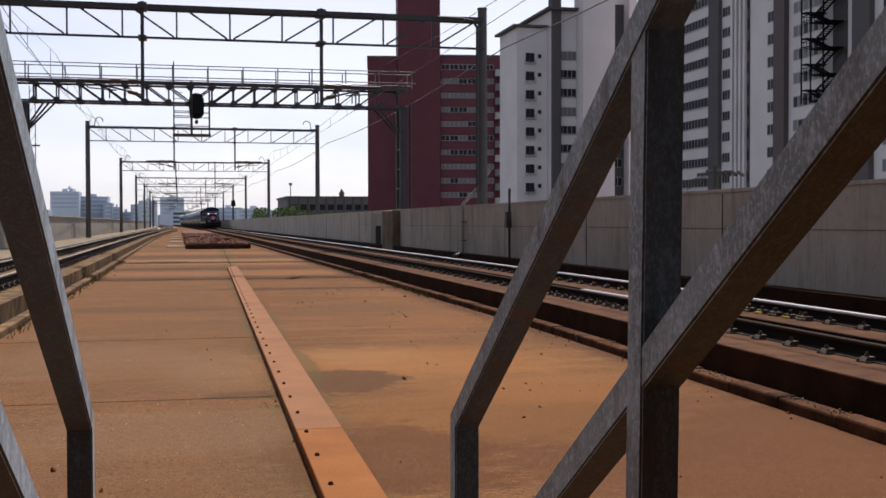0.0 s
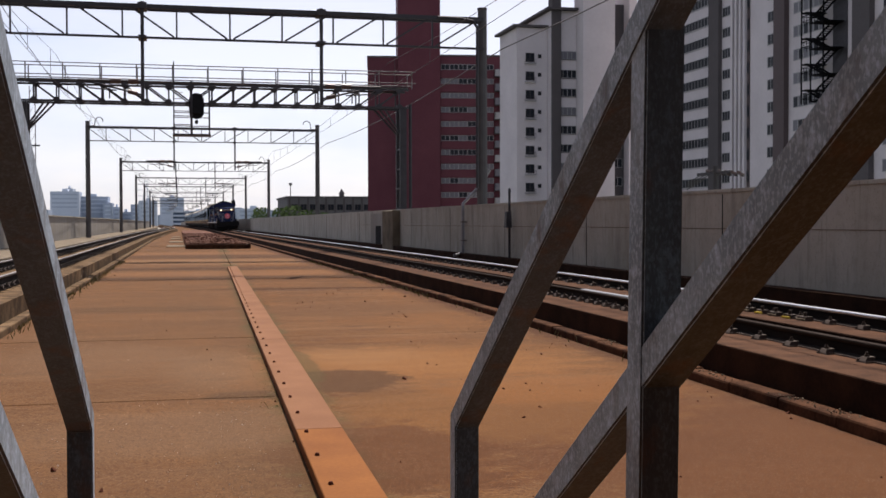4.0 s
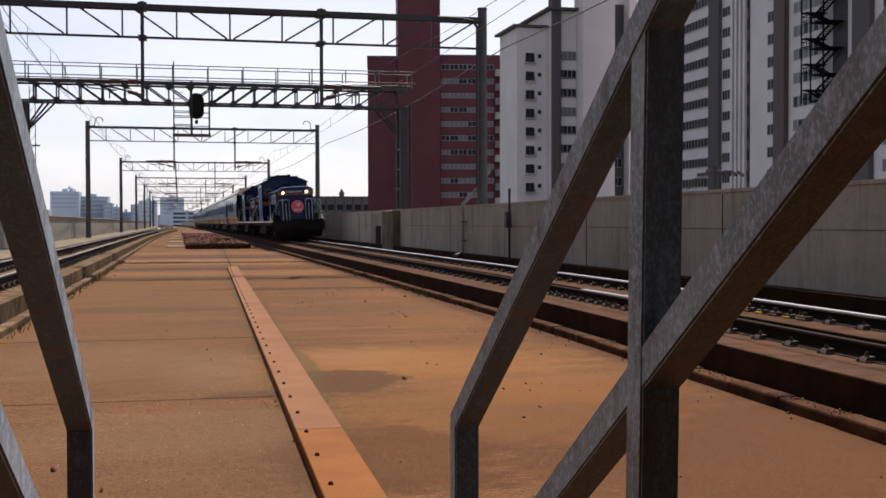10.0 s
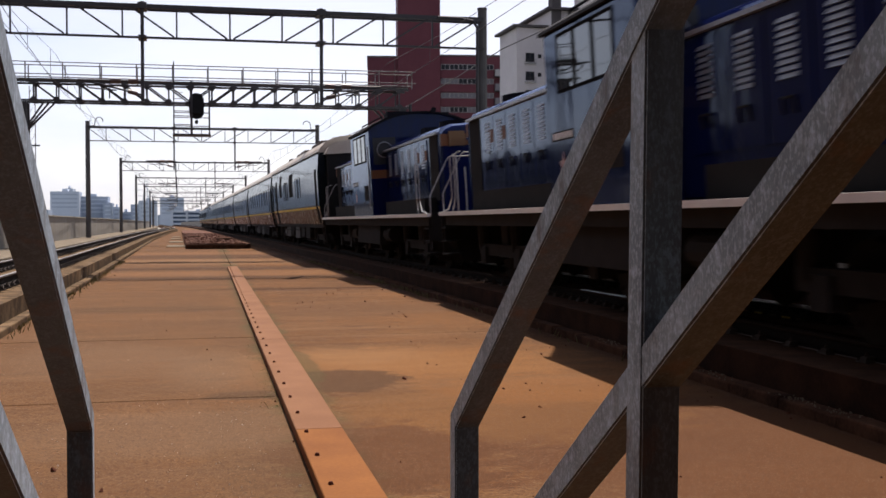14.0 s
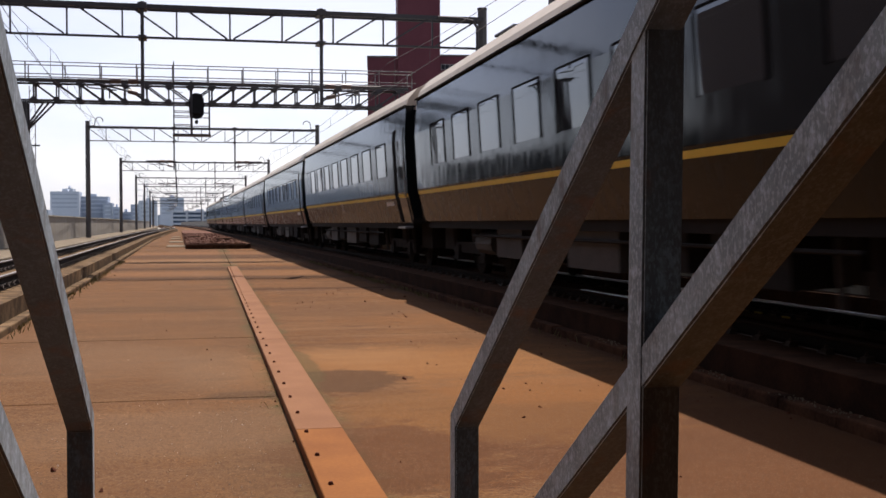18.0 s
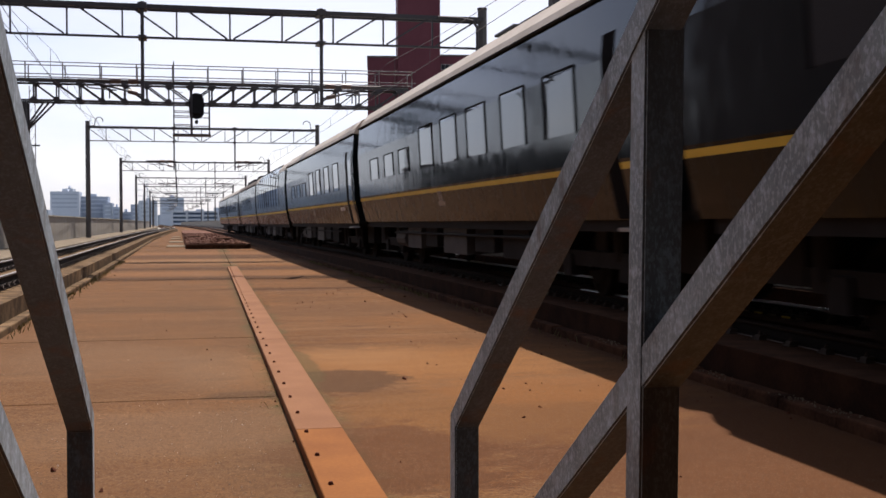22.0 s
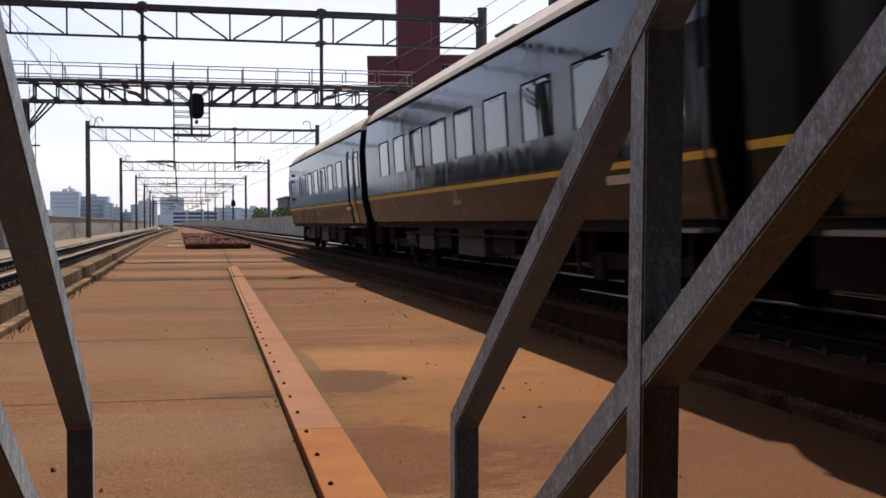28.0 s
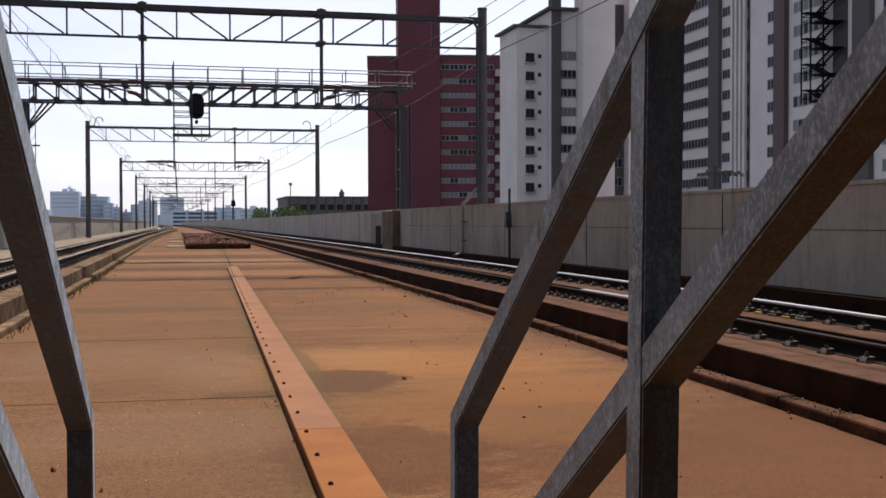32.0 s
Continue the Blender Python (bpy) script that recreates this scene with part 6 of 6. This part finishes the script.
def coach(style, label, last=False):
    """style: list of (y, width, z0, z1) windows on the near side; doors at the front end."""
    g = thing("sleeping_coach" if style["kind"] == "sleeper" else style["kind"], label, "coach", group="coaches")
    H, F = (10.37 if last else 10.17), 10.17
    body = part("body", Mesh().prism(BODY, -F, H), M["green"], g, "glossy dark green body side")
    body.data.materials.append(M["dull_panel"])
    # faces turned downwards get the darker, less glossy material
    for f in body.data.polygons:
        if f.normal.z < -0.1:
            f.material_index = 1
    part("roof", Mesh().prism(ROOF if not style.get("dark_roof") else [(x, z - 0.02) for x, z in ROOF], -F, H - 0.7 if last else H), M["brown_roof"] if style.get("dark_roof") else M["roof"], g, "sooty brown rounded roof" if style.get("dark_roof") else "pale warm grey rounded roof")
    for sx in (-1, 1):
        if style["kind"] != "lounge_coach":
            part("gutter", Mesh().box(min(sx * 1.36, sx * 1.405), max(sx * 1.36, sx * 1.405), -F, H, 3.455, 3.485), M["under"], g)
        for z0, z1 in ((1.485, 1.56),):
            part("waist_line", side_strip(sx, -F, H, z0, z1, -0.001, 0.005), M["gold"], body, "yellow waist line")
        for y, w, z0, z1 in style["windows"]:
            wn_ = part("window", side_strip(sx, y - w / 2, y + w / 2, z0, z1, -0.002, 0.006), M["glass"], body, "dark reflecting window")
            e = 0.04 if z1 < 3 else 0.05
            seal = side_strip(sx, y - w / 2 - e, y - w / 2, z0 - 0.01, z1 + 0.02, -0.002, 0.016)
            for extra in (side_strip(sx, y + w / 2, y + w / 2 + e, z0 - 0.01, z1 + 0.02, -0.002, 0.016), side_strip(sx, y - w / 2, y + w / 2, z1, z1 + 0.025, -0.002, 0.016)):
                k = len(seal.v)
                seal.v += extra.v
                seal.f += [tuple(k + q for q in f) for f in extra.f]
            part("window_seal", seal, M["seal"], wn_)
        for y in style["doors"]:
            d = part("door", side_strip(sx, y - 0.40, y + 0.40, 0.95, 3.0, -0.002, 0.004), M["green"], body, "recessed dark green door")
            # flat black strips stand for the shade of the recess beside the door
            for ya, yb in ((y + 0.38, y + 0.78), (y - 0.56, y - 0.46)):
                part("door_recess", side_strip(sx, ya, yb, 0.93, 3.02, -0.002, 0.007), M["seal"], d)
            part("door_window", side_strip(sx, y - 0.24, y + 0.24, 1.9, 2.75, 0.002, 0.004), M["glass"], d)
            part("door_handrail", Mesh().rod((sx * 1.48, y - 0.6, 1.5), (sx * 1.48, y - 0.6, 2.3), 0.018, 6), M["silver"], d)
            part("door_step", Mesh().box(min(sx * 1.30, sx * 1.49), max(sx * 1.30, sx * 1.49), y - 0.42, y + 0.42, 0.80, 0.84), M["silver"], g)
        # flat black sheets stand for the shade inside open doorways
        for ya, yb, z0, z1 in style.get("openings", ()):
            part("open_doorway", side_strip(sx, ya, yb, z0, z1, -0.002, 0.007), M["seal"], body, "black sheet for the shade in an open doorway")
        for ya, yb, z0, z1 in style.get("grilles", ()):
            gr = part("grille", side_strip(sx, ya, yb, z0, z1, -0.002, 0.005), M["seal"], body, "dark ventilation grille")
            for k in range(int((z1 - z0) / 0.09)):
                part("grille_slat", side_strip(sx, ya, yb, z0 + 0.09 * k, z0 + 0.09 * k + 0.05, 0.002, 0.014), M["under"], gr)
        part("skirt", Mesh().box(min(sx * 1.1, sx * 1.3), max(sx * 1.1, sx * 1.3), -F + 0.3, H - 0.3, 0.78, 0.92), M["under"], g)
        if style.get("text"):
            if sx < 0:
                bars(body, -1.45, style["text"], 1.32, 9, 0.075, 0.10, 0.03, M["white"], "", "y")
        if style.get("crest"):
            y = style["crest"]
            c = part("crest", side_strip(sx, y - 0.28, y + 0.28, 1.22, 1.30, 0, 0.006), M["silver"], body, "small pale crest")
            for q in (-0.12, 0.04):
                part("crest_figure", side_strip(sx, y + q, y + q + 0.1, 1.3, 1.5, 0, 0.006), M["silver"], c)
    for s in (-1, 1):
        ye = H if s > 0 else -F
        ga, gb = sorted((ye, s * 10.64))
        # bellows widened so that no light passes the gap
        part("gangway_bellows", Mesh().box(-1.15, 1.15, ga, gb, 0.95, 3.4, 0.05), M["black"], g, "black folding gangway")
        part("gangway_hood", Mesh().prism([(-1.2, 3.38), (1.2, 3.38), (1.05, 3.62), (0.6, 3.8), (0, 3.86), (-0.6, 3.8), (-1.05, 3.62)], ga, gb), M["roof"], g, "pale hood over the gangway")
        part("end_sill", Mesh().box(-1.36, 1.36, min(ye, ye + s * 0.02), max(ye, ye + s * 0.02), 0.9, 1.0), M["under"], g)
        # added dark masses that keep light from showing under the coach ends
        part("end_equipment", Mesh().box(-0.95, 0.95, min(s * 9.0, s * 10.1), max(s * 9.0, s * 10.1), 0.32, 0.905, 0.03), M["under"], g)
        part("bogie_centre", Mesh().box(-0.85, 0.85, min(s * 5.4, s * 8.9), max(s * 5.4, s * 8.9), 0.77, 0.912), M["under"], g)
        coupler(g, s * 10.2, s)
        for x in (-0.9, 0.9):
            part("roof_vent", Mesh().box(x * 0.4 - 0.35, x * 0.4 + 0.35, s * 8.6 - 0.7, s * 8.6 + 0.7, 3.93, 4.05, 0.05), M["roof"], g)
    if style.get("roof_unit"):
        for y0, y1 in style["roof_unit"]:
            part("air_conditioner", Mesh().box(-0.95, 0.95, y0, y1, 3.80, 4.12, 0.1), M["dark_roof"], g, "dark rooftop air conditioner")
    for x, y0, y1, h in style.get("roof_gear", ()):
        part("roof_housing", Mesh().box(x - 0.3, x + 0.3, y0, y1, 3.72, 3.9 + h, 0.06), M["brown_roof"], g, "rusty brown rooftop housing")
    # added dark core that stops light showing through under the floor
    part("underfloor_duct", Mesh().box(-0.85, 0.85, -5.3, 5.3, 0.36, 0.915), M["under"], g)
    for y0, y1, z0 in ((-4.9, -3.4, 0.32), (-2.9, -1.6, 0.38), (-1.0, 0.9, 0.30), (1.5, 2.6, 0.4), (3.1, 4.6, 0.33)):
        for sx in (-1, 1):
            part("equipment_box", Mesh().box(min(sx * 0.7, sx * 1.25), max(sx * 0.7, sx * 1.25), y0, y1, z0, 0.80, 0.02), M["box_grey" if y0 in (-1.0, 3.1) else "under"], g)
    for sx in (-1, 1):
        part("air_pipe", Mesh().pipe([(sx * 1.28, -6.0, 0.66), (sx * 1.28, 6.0, 0.66)], 0.022, 6), M["under"], g)
        part("air_reservoir", Mesh().rod((sx * 1.05, 5.0, 0.52), (sx * 1.05, 6.1, 0.52), 0.2, 12), M["box_grey"], g, "sooty grey air reservoir")
        for y in (-8.9, -5.4):
            part("guard_iron", Mesh().beam((sx * 1.1, y, 0.2), (sx * 1.1, y, 0.75), 0.06, 0.03), M["box_grey"], g)
    if last:
        part("end_face", Mesh().prism([(x * 0.985, z) for x, z in BODY[:5]] + [(1.0, 3.5), (0, 3.6), (-1.0, 3.5)] + [(x * 0.985, z) for x, z in BODY[5:]], H, H + 0.05), M["green"], g)
        hip = Mesh()
        hip.v = [(x, H - 0.7, z) for x, z in ROOF] + [(x * 0.96, H, 3.47 + (z - 3.47) * 0.25) for x, z in ROOF]
        k = len(ROOF)
        hip.f = [(i, i + 1, k + i + 1, k + i) for i in range(k - 1)] + [tuple(range(k, 2 * k)), tuple(range(k))]
        part("roof_end", hip, M["roof"], g, "roof sloping down to the tail")
        for z in (2.98, 2.72, 1.95):
            part("marker_lamp", Mesh().rod((-1.43, 8.3, z), (-1.50, 8.3, z), 0.06, 10), M["black"], g)
        for x in (-0.95, 0.95):
            part("end_window", Mesh().box(x - 0.32, x + 0.32, H + 0.05, H + 0.06, 1.9, 2.9), M["glass"], g)
            part("tail_lamp", Mesh().rod((x, H + 0.05, 1.35), (x, H + 0.12, 1.35), 0.08, 12), M["chrome"], g)
    return g, bogie(g, -7.2, (-1.05, 1.05), 0.43) + bogie(g, 7.2, (-1.05, 1.05), 0.43)


BIG = [(7.3, 1.2), (5.3, 1.2), (3.3, 1.2), (1.2, 1.25), (-0.82, 1.25), (-2.87, 1.25), (-4.97, 1.25), (-7.15, 1.25)]
SLEEP = dict(kind="sleeping_coach", windows=[(y, w, 2.03, 2.8) for y, w in BIG], doors=[-9.5], text=-8.3, crest=0.2)
FIRST = dict(SLEEP, windows=[(y + 0.55, w, 2.03, 2.8) for y, w in BIG])
MIXED = dict(SLEEP, windows=[(7.5, 1.15, 2.0, 2.5), (5.4, 1.15, 2.0, 2.5), (3.5, 1.15, 2.0, 2.5)] + [(y, 1.2, 2.0, 2.8) for y in (1.1, -0.9, -2.9, -5.05, -7.15)])
SUITE = dict(kind="sleeping_coach", windows=[(7.2, 1.2, 2.0, 2.5), (5.0, 1.2, 2.0, 2.5), (2.9, 1.2, 2.0, 2.5)] + [(y, 1.2, 1.95, 2.8) for y in (0.3, -1.9, -4.2, -6.5)], doors=[-9.5], text=-7.9, crest=0.2)
POWER = dict(kind="generator_coach", windows=[(y, 0.6, 2.0, 2.8) for y in (8.7, 2.9, 1.8, -2.6, -3.7)], doors=[], openings=[(9.4, 9.95, 0.95, 2.9), (6.95, 7.9, 0.95, 3.02), (-9.75, -9.2, 0.95, 2.9)], grilles=[(4.5, 5.5, 2.2, 3.2), (-0.9, 0.6, 2.1, 3.1)], roof_gear=[(-0.75, -8.2, -6.4, 0.12), (-0.6, -5.2, -3.9, 0.16), (-0.75, -2.8, -1.0, 0.1), (-0.6, 0.6, 2.2, 0.15), (-0.7, 4.0, 5.1, 0.1)])
LOUNGE = dict(kind="lounge_coach", windows=[(7.2 - 1.62 * i, 1.5, 1.9, 3.86) for i in range(9)], doors=[], crest=8.2)
DINER = dict(kind="dining_coach", windows=[(6.6, 0.7, 2.2, 2.7)] + [(3.6 - 1.25 * i, 0.95, 1.95, 2.75) for i in range(8)], doors=[8.6], roof_unit=[(-8.5, -5.5), (-2.0, 6.0)], dark_roof=True)
END = dict(kind="sleeping_coach", windows=[(5.4, 0.5, 2.03, 2.8)] + [(y, w, 2.03, 2.8) for y, w in ((3.92, 0.8), (2.0, 1.07), (0.05, 1.1), (-2.0, 1.1), (-3.9, 1.1), (-6.0, 1.15))] + [(-9.5, 0.6, 1.9, 2.9), (9.7, 1.0, 1.85, 2.75)], doors=[-8.45], text=-7.9, crest=0.2)

CARS = []
lead, sets = locomotive("blue double-hooded diesel locomotive with lit lamps and a pink headboard", True)
hm = part("headboard", Mesh().disc((0, -8.66, 1.82), (0, -1, 0), 0.335, 0.03, 36), M["pink"], lead, "round pink headboard")
part("headboard_rim", Mesh().disc((0, -8.64, 1.82), (0, -1, 0), 0.35, 0.03, 36), M["chrome"], hm)
for x0, x1, z0, z1 in ((-0.02, 0.16, 1.93, 1.98), (-0.02, 0.13, 1.84, 1.90), (-0.25, 0.25, 1.66, 1.685), (-0.22, 0.22, 1.60, 1.625)):
    part("emblem_bar", Mesh().box(x0, x1, -8.70, -8.688, z0, z1), M["white"], hm)
CARS.append((lead, 7.85, sets))
STYLES = [POWER, FIRST, SLEEP, SLEEP, MIXED, SUITE, LOUNGE, DINER, SLEEP, END]
second, sets = locomotive("blue double-hooded diesel locomotive coupled behind the leader", False)
CARS.append((second, 26.17, sets))
LABELS = {"generator_coach": "dark green generator coach with few windows", "sleeping_coach": "glossy dark green sleeping coach with a yellow line", "lounge_coach": "dark green lounge coach with tall curved windows", "dining_coach": "dark green dining coach with roof equipment"}
for i, st in enumerate(STYLES):
    c, sets = coach(st, LABELS[st["kind"]] if i < 9 else "last dark green sleeping coach with a tapered end", i == 9)
    CARS.append((c, 45.82 + 21.3 * i, sets))

SPEED, LAMP_Y = 14.45, 19.6
DRIFT = [(0, 0), (13, 0), (15, -0.8), (17, -1.8), (18, -1.3), (19, -0.55), (20, -0.1), (22, 0.3), (24, 0.85), (25, 0.8), (28, 0.5), (30, 0.0), (32, -1.6)]


def drift(t):
    """How far the train runs ahead (-) of an even pace."""
    for (ta, a), (tb, b) in zip(DRIFT, DRIFT[1:]):
        if t <= tb:
            return a + (b - a) * (t - ta) / (tb - ta)


def motions():
    """The whole train runs towards the camera at a nearly even pace."""
    for ob, back, sets in CARS:
        rows = []
        for k in range(33):
            t = float(k)
            y = LAMP_Y - SPEED * (t - 13.0) + back + drift(t)
            a, b = bend_right(y - 7.2), bend_right(y + 7.2)
            rows.append((t, pose(CEN_R + (a + b) / 2, y, 0.69 - 0.12 * ease(y, 15.0, 75.0), 0, -CANT, math.degrees(math.atan2(a - b, 14.4)))))
        walk(ob, rows)
        # wheels roll while their vehicle is within sight of the near track
        t0 = 13.0 + (LAMP_Y + back - 45.0) / SPEED
        for w, r in sets:
            x, y, z = w.location
            step = 1.25 * r / SPEED
            n = int(4.4 / step)
            turn = [(0.0, pose(x, y, z))] if t0 > 0 else []
            for k in range(n):
                t = t0 + k * step
                if 0 <= t <= 32.0 and (not turn or t > turn[-1][0] + 0.01):
                    turn.append((t, pose(x, y, z, math.degrees(k * 1.25) % 360)))
            if turn[-1][0] < 31.99:
                turn.append((32.0, turn[-1][1]))
            walk(w, turn)


motions()
